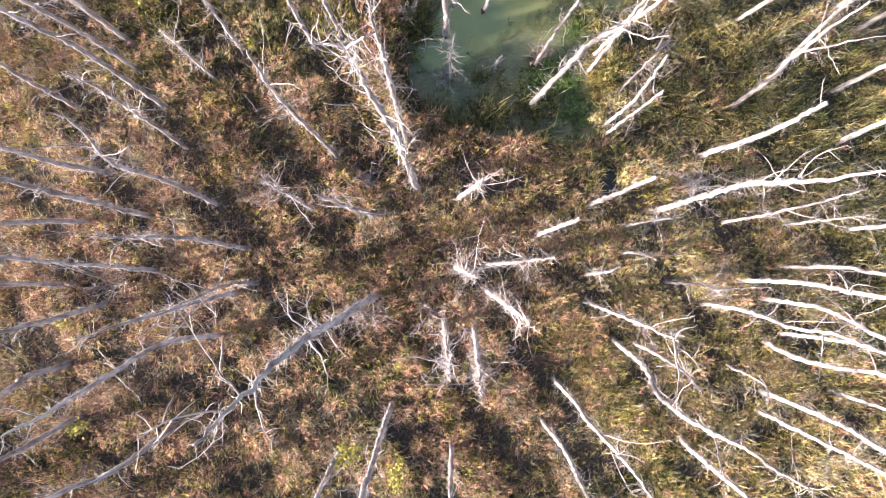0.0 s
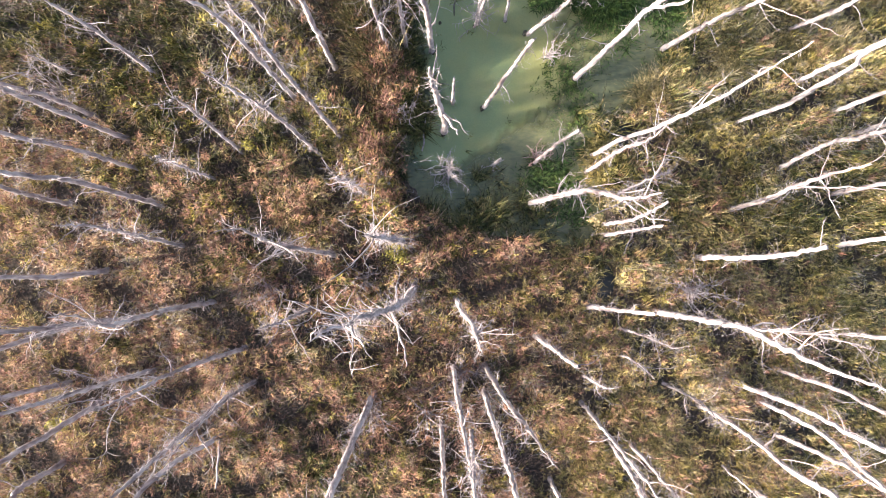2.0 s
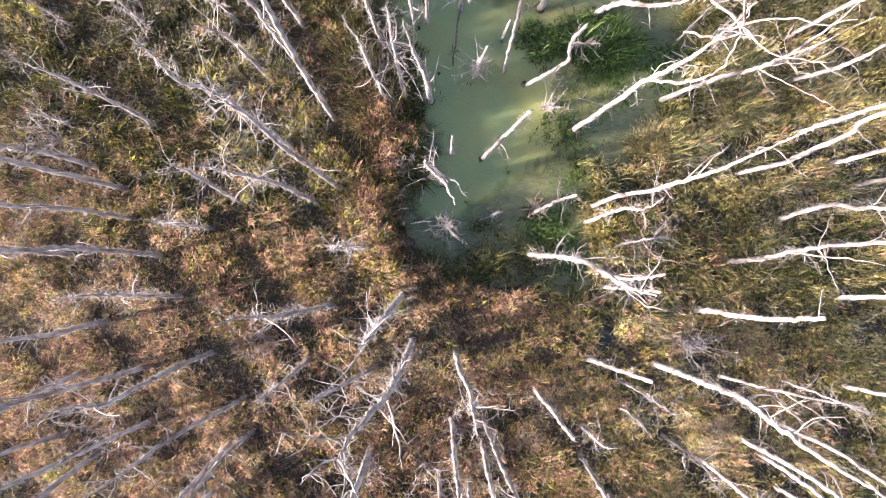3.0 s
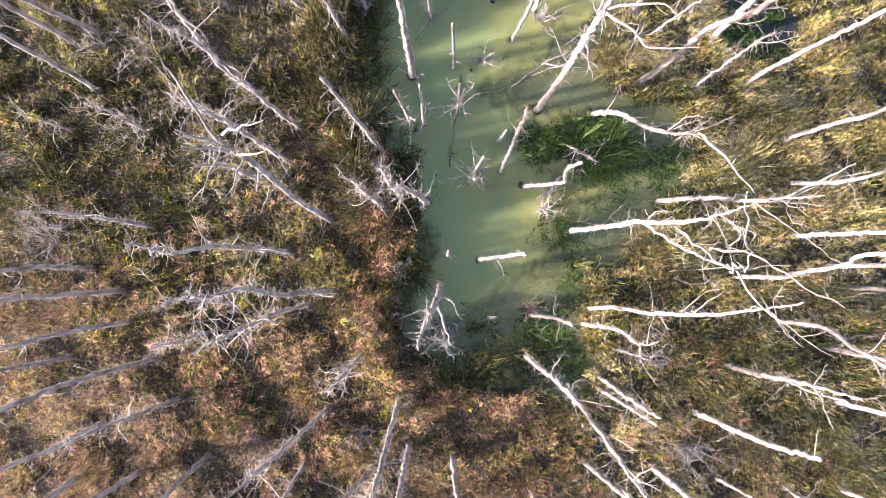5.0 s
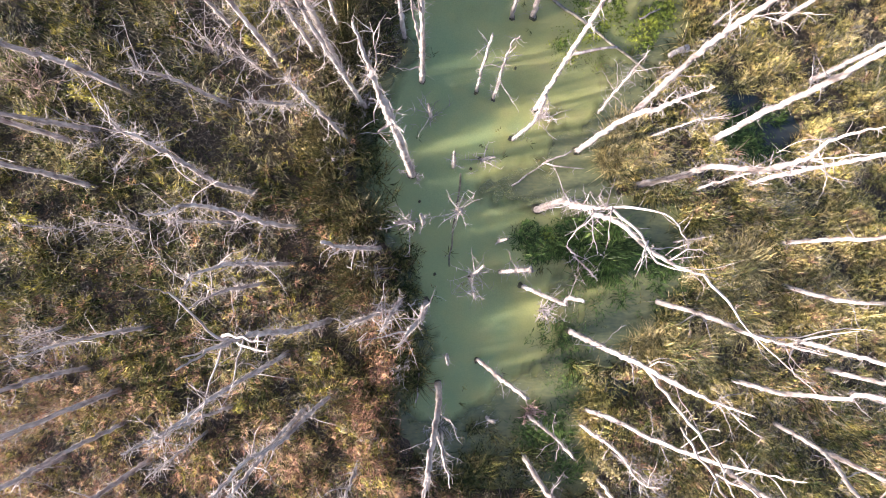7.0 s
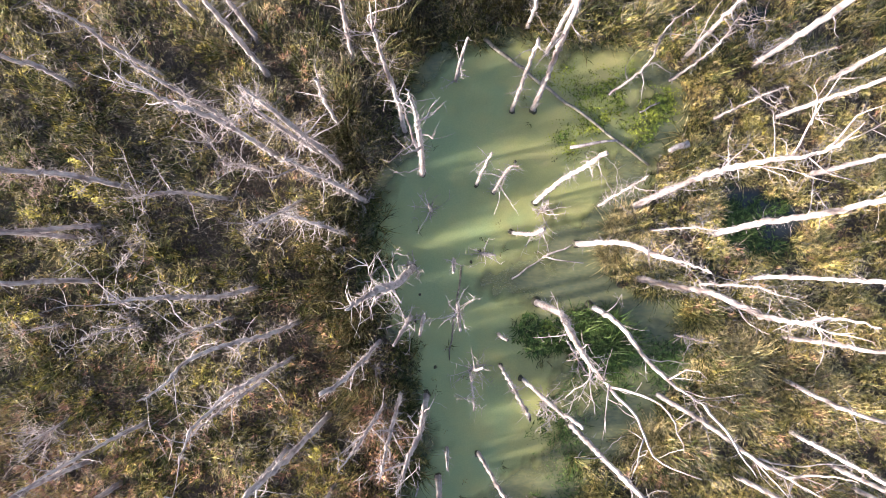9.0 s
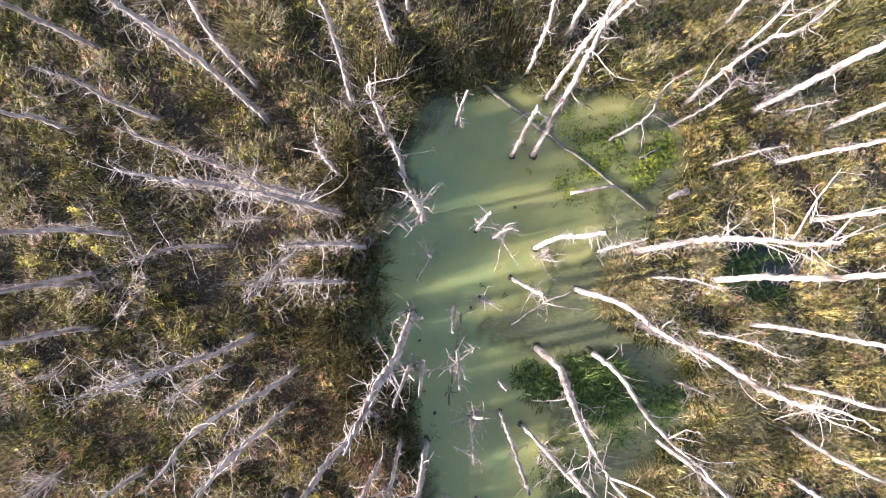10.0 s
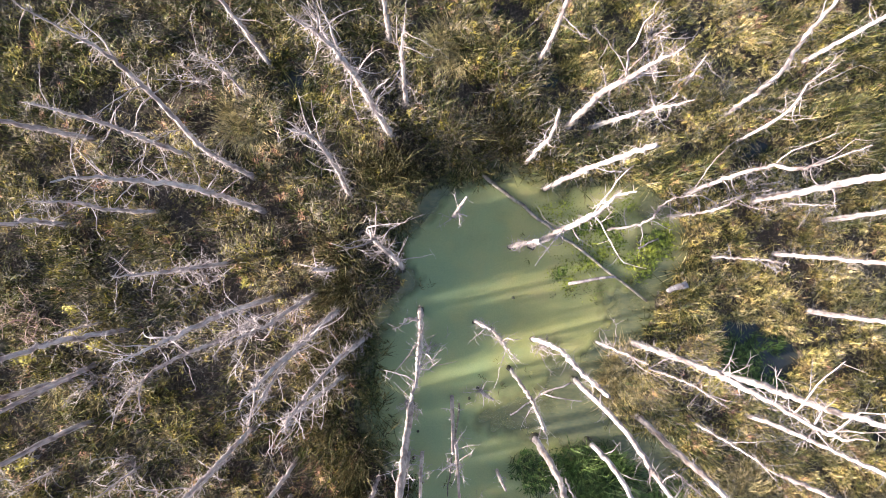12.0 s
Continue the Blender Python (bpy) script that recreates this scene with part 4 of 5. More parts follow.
dead_tree(-9.22, 6.40, [(0.04, 0.08, 3.0), (0.08, 0.14, 5.3), (0.20, 0.46, 9.5)], 0.26, snag=False, twiggy=1.2)
dead_tree(-2.94, 6.40, [(-0.12, 0.19, 3.7), (-0.16, 0.23, 5.6), (-0.28, 0.47, 7.3), (-0.30, 0.47, 8.6), (-0.32, 0.49, 9.7)], 0.22, snag=False, twiggy=1.2)
dead_tree(11.96, 6.48, [(-0.00, 0.01, 1.5), (-0.03, 0.15, 9.3)], 0.24, snag=False)
dead_tree(0.04, 6.62, [(0.03, -0.12, 1.8), (-0.03, -0.24, 3.2), (-0.16, -0.40, 5.5), (-0.25, -0.56, 7.7), (-0.25, -0.62, 8.5)], 0.32, snag=False, twiggy=0.6, wet=True, limbs=[([(-0.06, -0.28, 3.7), (0.13, -0.65, 4.4), (0.28, -1.07, 5.2)], 0.065)])
dead_tree(8.45, 6.82, [(0.39, 0.04, 2.0), (0.60, 0.25, 3.4), (0.75, 0.40, 4.3), (0.84, 0.64, 5.2), (1.78, 0.79, 10.1)], 0.24, snag=False)
dead_tree(-10.10, 7.06, [(-0.15, 0.10, 2.2), (-0.29, 0.03, 3.6), (-0.82, 0.10, 10.3)], 0.24, snag=False, twiggy=1.2)
dead_tree(11.29, 7.11, [(0.11, 0.06, 2.3), (0.37, 0.53, 9.6)], 0.23, snag=False)
dead_tree(1.17, 7.30, [(0.33, 0.07, 2.5), (0.52, 0.13, 4.0), (0.70, 0.17, 5.4)], 0.22, snag=True, wet=True)
dead_tree(-4.27, 7.53, [(-0.01, 0.08, 4.3), (-0.03, 0.09, 6.3), (-0.15, -0.05, 7.7), (-0.10, 0.04, 8.6), (-0.09, 0.07, 9.3)], 0.23, snag=False, twiggy=1.0)
dead_tree(10.29, 8.00, [(-0.02, -0.04, 2.7), (-0.02, -0.04, 4.0), (-0.07, -0.13, 10.1)], 0.23, snag=False)
dead_tree(3.86, 8.16, [(0.29, -0.04, 3.5), (0.39, -0.02, 4.9), (0.58, -0.11, 6.6), (0.67, -0.11, 7.8), (0.71, -0.00, 9.2)], 0.27, snag=False, wet=True, limbs=[([(0.44, -0.04, 5.4), (0.54, -0.55, 7.0), (0.41, -0.81, 8.7), (-0.09, -0.86, 10.4)], 0.050), ([(-0.19, -0.28, 8.8), (-0.13, -0.87, 10.3), (-0.72, -0.81, 11.8), (-1.32, -0.79, 13.3), (-2.08, -0.37, 14.8)], 0.025), ([(-0.09, -0.61, 9.8), (0.13, -0.68, 10.2), (0.20, -0.77, 10.6), (0.24, -0.94, 11.0), (0.38, -1.16, 11.4), (0.35, -1.22, 11.8)], 0.025), ([(-0.16, -0.82, 10.5), (-0.03, -1.25, 10.9), (0.07, -1.50, 11.3), (0.13, -1.62, 11.7)], 0.020), ([(-0.09, -0.61, 9.8), (-0.33, -0.84, 10.1), (-0.42, -1.12, 10.4)], 0.015), ([(0.10, -0.61, 9.8), (0.19, -0.50, 10.0), (0.12, -0.34, 10.2)], 0.015), ([(0.46, -0.05, 5.5), (0.57, 0.13, 5.8), (0.75, 0.12, 6.1), (0.76, -0.05, 6.3)], 0.018)])
dead_tree(-8.31, 8.27, [(0.05, 0.10, 2.8), (0.06, 0.12, 4.7), (0.02, 0.04, 6.2)], 0.20, snag=False, twiggy=1.2)
dead_tree(-10.64, 8.32, [(0.09, -0.16, 2.5)], 0.11, snag=False, twiggy=1.2)
dead_tree(-3.13, 8.45, [(-0.00, 0.28, 4.5), (0.02, 0.53, 6.7), (0.02, 0.63, 8.0), (0.00, 0.63, 9.4), (-0.02, 0.56, 10.4)], 0.27, snag=False, twiggy=0.7, limbs=[([(0.01, 0.63, 8.6), (-0.14, 0.86, 9.0), (-0.28, 1.24, 9.5), (-0.31, 1.46, 9.9), (-0.25, 1.54, 10.4)], 0.034), ([(0.07, 0.78, 9.0), (0.50, 0.82, 9.4), (0.93, 0.80, 9.8)], 0.034), ([(0.02, 0.63, 8.3), (0.42, 0.54, 8.7), (0.80, 0.61, 9.1)], 0.036), ([(0.01, 0.63, 8.6), (-0.16, 0.58, 9.0), (-0.36, 0.56, 9.4)], 0.045)])
dead_tree(-1.50, 8.78, [(-0.13, 0.11, 3.2), (-0.20, 0.19, 5.2), (-0.33, 0.19, 6.4)], 0.18, snag=False, twiggy=1.2)
dead_tree(-0.30, 9.00, [(-0.06, -0.14, 3.0), (-0.21, -0.18, 4.6), (-0.37, -0.26, 6.9)], 0.30, snag=False, twiggy=0.7, wet=True, limbs=[([(-0.04, -0.08, 1.8), (0.18, 0.25, 2.2), (0.26, 0.53, 2.6)], 0.03)])
dead_tree(6.42, 9.05, [(0.37, -0.18, 2.6), (0.60, -0.41, 4.4), (0.92, -0.48, 6.5)], 0.27, snag=False, limbs=[([(0.76, -0.45, 5.5), (1.04, -0.20, 6.0), (1.16, -0.06, 6.5), (1.14, 0.05, 7.0)], 0.040), ([(0.61, -0.41, 4.4), (0.93, -0.93, 5.0), (1.21, -1.31, 5.5), (1.43, -1.77, 6.0)], 0.025), ([(0.63, -0.42, 4.6), (1.11, -0.51, 5.1), (1.62, -0.62, 5.6)], 0.020), ([(0.34, -0.16, 2.4), (0.43, -0.74, 2.7), (0.34, -0.95, 3.0)], 0.018), ([(0.60, -0.41, 4.4), (1.10, -0.36, 5.0), (1.63, -0.09, 5.7), (1.84, -0.03, 6.4)], 0.030), ([(0.79, -0.45, 5.6), (0.54, -0.87, 5.9), (0.86, -1.12, 6.2)], 0.020)])
dead_tree(-1.05, 9.06, [(0.03, -0.01, 4.2), (0.09, -0.02, 6.9)], 0.21, snag=False, twiggy=1.2, wet=True)
dead_tree(2.44, 9.51, [(0.62, -0.28, 2.9), (0.58, -0.09, 3.8), (0.71, -0.08, 4.9)], 0.22, snag=True, wet=True)
dead_tree(10.06, 9.52, [(0.15, -0.22, 2.2), (0.19, -0.21, 3.9), (0.26, -0.10, 8.9)], 0.22, snag=False)
dead_tree(-4.89, 9.54, [(-0.01, 0.01, 2.9), (-0.03, -0.02, 4.0), (-0.21, -0.24, 5.3)], 0.20, snag=False, twiggy=1.2)
dead_tree(0.96, 9.72, [(-0.00, -0.15, 1.2), (-0.02, -0.40, 3.1)], 0.11, snag=True, twiggy=1.6, wet=True)
dead_tree(1.84, 9.87, [(-0.05, 0.17, 4.0), (-0.09, 0.29, 6.8)], 0.18, snag=True, wet=True)
dead_tree(-4.19, 10.07, [(-0.08, 0.09, 3.5), (-0.10, 0.12, 5.3), (-0.06, 0.07, 6.1), (0.00, -0.02, 7.3), (0.19, -0.25, 8.3)], 0.22, snag=False, twiggy=1.2)
dead_tree(-1.69, 10.56, [(-0.09, -0.02, 3.3), (-0.19, -0.01, 5.9), (-0.32, 0.08, 7.1)], 0.20, snag=True, twiggy=1.2)
dead_tree(9.96, 10.76, [(0.37, 0.08, 2.2), (0.62, 0.11, 3.6), (1.42, 0.73, 8.8)], 0.23, snag=False)
dead_tree(6.95, 10.77, [(0.02, 0.12, 2.6)], 0.11, snag=False)
dead_tree(3.73, 10.83, [(0.12, -0.59, 1.4), (0.29, -1.07, 2.7)], 0.10, snag=False, wet=True)
dead_tree(-8.44, 11.02, [(0.08, 0.10, 2.5), (0.09, 0.07, 3.6)], 0.11, snag=False, twiggy=1.2)
dead_tree(-10.65, 11.07, [(0.00, 0.02, 2.5)], 0.09, snag=False, twiggy=1.2)
dead_tree(-4.00, 11.15, [(-0.08, -0.01, 2.8), (-0.21, 0.12, 5.6), (-0.25, 0.10, 7.4), (-0.20, -0.09, 8.3), (-0.18, -0.17, 9.2)], 0.22, snag=False, twiggy=1.2)
dead_tree(-5.92, 11.27, [(-0.09, -0.07, 2.9), (-0.14, -0.16, 4.2)], 0.12, snag=False, twiggy=1.2)
dead_tree(4.46, 11.64, [(0.39, -0.33, 1.4), (0.64, -0.99, 2.9), (0.88, -1.42, 4.1), (1.19, -1.67, 5.2)], 0.29, snag=False, wet=True, limbs=[([(0.85, -1.36, 4.0), (1.19, -1.10, 4.2), (1.42, -1.12, 4.4), (1.48, -1.23, 4.6)], 0.032), ([(0.18, -0.15, 0.6), (0.41, 0.02, 1.0), (0.53, 0.44, 1.4)], 0.020), ([(1.18, -1.66, 5.1), (1.55, -2.15, 5.3), (1.74, -2.56, 5.5), (2.03, -2.96, 5.7)], 0.055)])
dead_tree(2.90, 11.70, [(0.10, -0.01, 3.1), (-0.05, -0.23, 5.1), (-0.19, -0.45, 7.2), (-0.24, -0.55, 8.8)], 0.36, snag=False, wet=True, limbs=[([(-0.25, -0.55, 8.7), (0.09, -0.95, 9.0), (0.15, -1.27, 9.3), (0.24, -1.41, 9.6), (0.66, -1.52, 9.9)], 0.035), ([(-0.24, -0.55, 8.8), (0.23, -0.62, 9.2), (0.41, -0.87, 9.6), (0.42, -1.17, 10.0)], 0.030), ([(0.01, -1.09, 9.6), (-0.10, -1.37, 9.7), (-0.22, -1.54, 9.8)], 0.018), ([(-0.24, -0.55, 8.8), (-0.35, -0.78, 9.0), (-0.46, -1.03, 9.3)], 0.018)])
dead_tree(-5.25, 12.14, [(-0.01, -0.08, 3.1), (0.16, 0.08, 5.4), (0.30, 0.20, 7.6), (0.33, 0.23, 8.5), (0.52, 0.43, 9.1)], 0.24, snag=False, twiggy=1.2)
dead_tree(7.41, 12.28, [(0.06, 0.10, 2.7), (0.05, 0.09, 4.0), (-0.02, -0.02, 4.8)], 0.14, snag=False)
dead_tree(-9.94, 12.29, [(0.10, 0.10, 2.6), (0.15, 0.12, 4.2), (0.37, 0.34, 9.8)], 0.26, snag=False, twiggy=1.2)
dead_tree(5.83, 12.44, [(0.07, -0.11, 3.1), (0.07, -0.10, 4.7), (0.19, -0.36, 6.1), (0.23, -0.45, 6.9), (0.22, -0.42, 7.9), (0.15, -0.25, 8.8), (0.16, -0.27, 9.8)], 0.31, snag=False, limbs=[([(0.22, -0.42, 6.6), (0.42, -0.44, 6.8), (0.56, -0.56, 7.0)], 0.030), ([(0.22, -0.42, 7.9), (0.62, -0.55, 8.2), (0.76, -0.51, 8.4)], 0.035), ([(0.23, -0.44, 7.4), (0.61, -0.53, 7.6), (0.79, -0.70, 7.7), (0.97, -0.79, 7.9)], 0.030)])
dead_tree(9.00, 12.47, [(0.22, 0.09, 2.1), (0.39, 0.10, 4.1), (0.49, 0.11, 5.1), (0.89, 0.12, 9.8)], 0.23, snag=False)
dead_tree(-0.74, 12.72, [(0.05, -0.14, 6.3), (-0.01, -0.10, 9.6), (-0.01, -0.13, 12.2)], 0.34, snag=False, twiggy=0.7, wet=True, limbs=[([(0.03, -0.12, 7.8), (-0.13, -0.33, 8.1), (-0.19, -0.44, 8.4)], 0.04), ([(0.03, -0.12, 7.8), (0.14, -0.24, 8.0), (0.25, -0.36, 8.3)], 0.04)])
dead_tree(4.08, 13.43, [(0.02, -0.04, 4.4), (0.00, -0.29, 6.6), (-0.03, -0.55, 9.1)], 0.29, snag=False, wet=True)
dead_tree(-10.37, 13.54, [(-0.21, 0.07, 3.1), (-0.69, 0.01, 10.0)], 0.27, snag=False, twiggy=1.3)
dead_tree(-2.55, 13.64, [(-0.29, 0.19, 4.0), (-0.42, 0.27, 6.0)], 0.21, snag=False, twiggy=1.3)
dead_tree(7.99, 13.74, [(0.05, 0.19, 2.9), (0.11, 0.28, 5.6), (0.13, 0.39, 6.9), (0.21, 0.45, 9.9)], 0.33, snag=False)
dead_tree(2.15, 13.78, [(0.18, -0.16, 2.9), (0.13, -0.16, 4.2), (0.05, -0.15, 5.6)], 0.20, snag=True, wet=True)
dead_tree(6.12, 13.84, [(0.40, -0.01, 2.2), (0.61, -0.20, 3.9)], 0.12, snag=False)
dead_tree(-9.81, 13.92, [(-0.08, -0.29, 3.2), (-0.11, -0.38, 4.1), (-0.29, -1.02, 9.4)], 0.25, snag=False, twiggy=1.3)
dead_tree(4.72, 14.52, [(-0.09, 0.19, 2.6), (-0.14, 0.31, 4.8)], 0.13, snag=False)
dead_tree(5.74, 14.53, [(-0.07, 0.21, 3.6), (-0.09, 0.27, 5.2), (-0.07, 0.24, 7.0), (-0.04, 0.15, 8.2), (-0.03, 0.12, 9.2), (-0.10, 0.33, 10.0)], 0.31, snag=False, twiggy=1.4, limbs=[([(-0.04, 0.15, 8.2), (0.04, 0.53, 8.5), (0.09, 0.89, 8.8), (0.12, 1.21, 9.2)], 0.030), ([(-0.50, 0.39, 9.5), (-0.61, 0.66, 9.8), (-0.78, 0.81, 10.0)], 0.020), ([(-0.05, 0.19, 7.7), (-0.18, 0.59, 8.0), (-0.40, 0.94, 8.3)], 0.020), ([(-0.03, 0.12, 9.1), (0.11, 0.41, 9.3), (0.22, 0.55, 9.6), (0.31, 0.61, 9.8)], 0.030), ([(-0.07, 0.24, 7.0), (0.40, -0.02, 7.2), (0.40, -0.32, 7.5)], 0.018), ([(-0.03, 0.14, 8.6), (0.21, -0.20, 8.8), (0.33, -0.31, 9.0)], 0.018), ([(-0.08, 0.25, 6.2), (-0.25, 0.63, 6.5), (-0.35, 0.84, 6.8)], 0.018)])
dead_tree(2.83, 14.62, [(0.13, 0.25, 3.2), (0.09, 0.22, 5.7), (0.08, 0.23, 7.6)], 0.23, snag=True, wet=True)
dead_tree(-2.07, 14.64, [(-0.22, 0.06, 4.2), (-0.26, -0.02, 7.8), (-0.22, -0.09, 8.6)], 0.23, snag=False, twiggy=1.2)
dead_tree(-6.00, 14.69, [(-0.35, -0.11, 3.2), (-0.42, -0.47, 5.3)], 0.20, snag=False, twiggy=1.3)
dead_tree(-3.91, 14.70, [(-0.06, -0.71, 3.3), (-0.10, -1.10, 5.0)], 0.18, snag=False, twiggy=1.3)
dead_tree(1.62, 14.92, [(-0.00, 0.12, 4.2), (0.12, 0.04, 5.2)], 0.16, snag=False, wet=True)
dead_tree(-8.63, 14.94, [(-0.50, 0.08, 3.1), (-0.72, -0.03, 4.7), (-1.60, -0.05, 10.4)], 0.26, snag=False, twiggy=1.3)
dead_tree(1.11, 15.14, [(0.07, 0.18, 2.1), (0.16, 0.32, 3.9)], 0.15, snag=True, wet=True)
dead_tree(-9.41, 15.20, [(-0.02, -0.05, 2.8)], 0.11, snag=False, twiggy=1.3)
dead_tree(-0.47, 15.47, [(0.15, -0.08, 5.0), (0.18, -0.15, 8.6), (0.14, -0.18, 9.9)], 0.27, snag=False, twiggy=0.8, wet=True, limbs=[([(0.16, -0.10, 6.3), (0.35, -0.14, 6.6), (0.46, -0.29, 6.9)], 0.025), ([(0.17, -0.13, 7.7), (0.33, -0.10, 8.0), (0.51, 0.09, 8.3)], 0.025), ([(0.10, -0.05, 2.2), (-0.06, 0.28, 4.4), (-0.14, 0.5, 6.8)], 0.055), ([(0.15, -0.08, 5.0), (0.14, -0.4, 6.5), (0.05, -0.7, 8.0)], 0.045), ([(0.04, -0.02, 1.4), (-0.38, -0.19, 1.8), (-0.64, -0.28, 2.2)], 0.030)])
dead_tree(10.84, 15.48, [(0.01, 0.08, 3.2), (0.04, 0.32, 10.3)], 0.26, snag=False)
dead_tree(-4.79, 15.49, [(-0.06, -0.18, 2.7), (-0.10, -0.30, 4.3)], 0.12, snag=False, twiggy=1.3)
dead_tree(-2.73, 15.61, [(0.15, -0.20, 7.5), (0.22, -0.30, 10.0)], 0.27, snag=False, twiggy=1.3)
dead_tree(-4.60, 15.88, [(0.08, 0.01, 4.8), (0.02, -0.15, 7.4), (0.03, -0.20, 9.2)], 0.25, snag=False, twiggy=1.3)
dead_tree(-3.44, 16.04, [(0.11, -0.23, 5.5), (0.11, -0.24, 7.9)], 0.22, snag=False, twiggy=1.3)
dead_tree(-0.98, 16.65, [(-0.03, 0.36, 2.4), (-0.17, 0.66, 4.6), (-0.25, 0.86, 6.1), (-0.21, 1.02, 7.0)], 0.24, snag=False, twiggy=1.3, wet=True, limbs=[([(-0.25, 0.85, 6.0), (-0.33, 1.06, 6.2), (0.12, 1.11, 6.4), (0.42, 1.14, 6.6)], 0.030), ([(-0.24, 0.85, 6.0), (-0.65, 0.65, 6.2), (-0.98, 0.76, 6.5)], 0.025), ([(-0.13, 0.59, 4.1), (-0.11, 0.65, 4.3), (0.10, 0.83, 4.6)], 0.018)])
dead_tree(-2.80, 16.70, [(0.10, 0.07, 3.3), (0.23, 0.15, 4.9)], 0.18, snag=True, twiggy=1.3)
dead_tree(-5.89, 16.87, [(0.01, -0.08, 4.3), (0.01, -0.09, 6.7)], 0.22, snag=False, twiggy=1.3)
dead_tree(7.97, 17.07, [(0.01, -0.03, 3.0), (0.04, -0.10, 4.1)], 0.15, snag=False)
dead_tree(9.81, 17.16, [(0.03, -0.09, 2.9), (0.05, -0.15, 4.5), (0.13, -0.37, 10.0)], 0.22, snag=False)
dead_tree(2.17, 17.33, [(-0.07, 0.10, 3.4), (-0.08, 0.15, 5.6)], 0.22, snag=True, wet=True)
dead_tree(2.78, 17.34, [(-0.10, 0.39, 5.2), (-0.15, 0.58, 8.0), (-0.20, 0.73, 9.1), (-0.19, 0.74, 10.0)], 0.28, snag=False, wet=True)
dead_tree(4.92, 17.83, [(0.42, 0.14, 2.2), (0.41, 0.57, 3.8), (0.63, 0.65, 4.9)], 0.14, snag=False)
dead_tree(-10.48, 17.90, [(0.03, 0.07, 2.2), (-0.03, -0.07, 3.3), (-0.10, -0.25, 8.8)], 0.23, snag=False, twiggy=1.3)
dead_tree(11.14, 18.12, [(-0.02, 0.12, 2.9), (-0.08, 0.52, 9.5)], 0.26, snag=False)
dead_tree(6.79, 18.25, [(0.08, 0.01, 2.7), (-0.07, 0.23, 4.5)], 0.16, snag=False)
dead_tree(-8.05, 18.32, [(-0.05, -0.09, 2.7), (-0.01, -0.02, 4.2), (-0.06, -0.11, 5.7)], 0.20, snag=False, twiggy=1.3)
dead_tree(-5.00, 18.35, [(0.03, 0.18, 5.1), (-0.00, 0.03, 8.5), (-0.03, -0.14, 9.8)], 0.26, snag=False, twiggy=1.3)
dead_tree(9.99, 18.64, [(0.10, -0.24, 2.5)], 0.10, snag=False)
dead_tree(9.19, 18.71, [(0.03, 0.06, 3.0), (0.04, 0.13, 5.4), (0.08, 0.21, 9.5)], 0.36, snag=False)
dead_tree(-2.52, 18.82, [(0.29, 0.31, 4.6), (0.37, 0.41, 6.9), (0.25, 0.34, 8.5)], 0.23, snag=False, twiggy=1.3)
dead_tree(7.15, 18.82, [(-0.07, 0.24, 3.4), (-0.06, 0.23, 5.1), (-0.01, 0.07, 6.0), (-0.05, 0.21, 8.0)], 0.21, snag=False, limbs=[([(-0.06, 0.23, 4.9), (0.14, 0.48, 5.4), (0.86, 0.80, 5.9)], 0.025), ([(-0.02, 0.07, 0.9), (0.17, 0.74, 1.7), (0.54, 1.36, 2.4)], 0.020)])
dead_tree(3.16, 19.04, [(0.03, -0.05, 5.0), (0.09, -0.17, 8.8)], 0.23, snag=True, wet=True)
dead_tree(-5.26, 19.32, [(0.07, 0.15, 3.8), (0.29, 0.50, 6.4), (0.47, 0.79, 8.7), (0.47, 0.81, 10.1), (0.45, 0.81, 10.8)], 0.24, snag=False, twiggy=1.3)
dead_tree(2.62, 19.82, [(-0.03, 0.04, 4.0), (-0.24, 0.20, 6.1)], 0.18, snag=True)
dead_tree(-6.99, 19.87, [(0.01, 0.04, 4.6), (-0.01, -0.02, 6.5), (-0.03, -0.08, 7.4)], 0.23, snag=False, twiggy=1.3)
dead_tree(-9.90, 20.41, [(-0.04, -0.24, 3.8), (-0.11, -0.66, 8.7)], 0.25, snag=False, twiggy=1.3)
dead_tree(8.80, 20.42, [(-0.10, 0.28, 2.7), (-0.32, 0.65, 4.0), (-0.38, 0.81, 5.2)], 0.17, snag=False)
dead_tree(-1.31, 20.53, [(-0.13, -0.06, 5.1), (-0.21, -0.11, 7.6), (-0.36, -0.21, 9.3), (-0.52, -0.32, 10.3)], 0.27, snag=False, twiggy=2.0, limbs=[([(-0.24, -0.13, 7.9), (-0.27, 0.09, 8.7), (-0.33, 0.21, 9.4)], 0.040), ([(-0.36, -0.21, 9.3), (-0.29, -0.09, 9.6), (-0.48, -0.07, 10.0)], 0.025)])
dead_tree(3.69, 20.73, [(-0.02, 0.04, 4.1), (0.07, -0.07, 5.8), (0.13, -0.15, 7.2), (0.21, -0.25, 8.3)], 0.31, snag=False, twiggy=1.4, limbs=[([(0.06, -0.06, 5.7), (-0.05, 0.31, 6.4), (0.04, 0.60, 7.0), (-0.01, 0.73, 7.7)], 0.040), ([(0.08, -0.08, 6.1), (0.33, -0.11, 6.4), (0.53, -0.17, 6.7)], 0.030), ([(0.07, -0.07, 5.9), (-0.36, 0.26, 6.5), (-0.89, 0.47, 7.1)], 0.020), ([(0.13, -0.15, 7.2), (0.17, -0.09, 7.5), (0.01, 0.14, 7.8)], 0.020)])
dead_tree(4.41, 20.79, [(0.22, -0.37, 3.9), (0.40, -0.71, 6.6)], 0.22, snag=False)
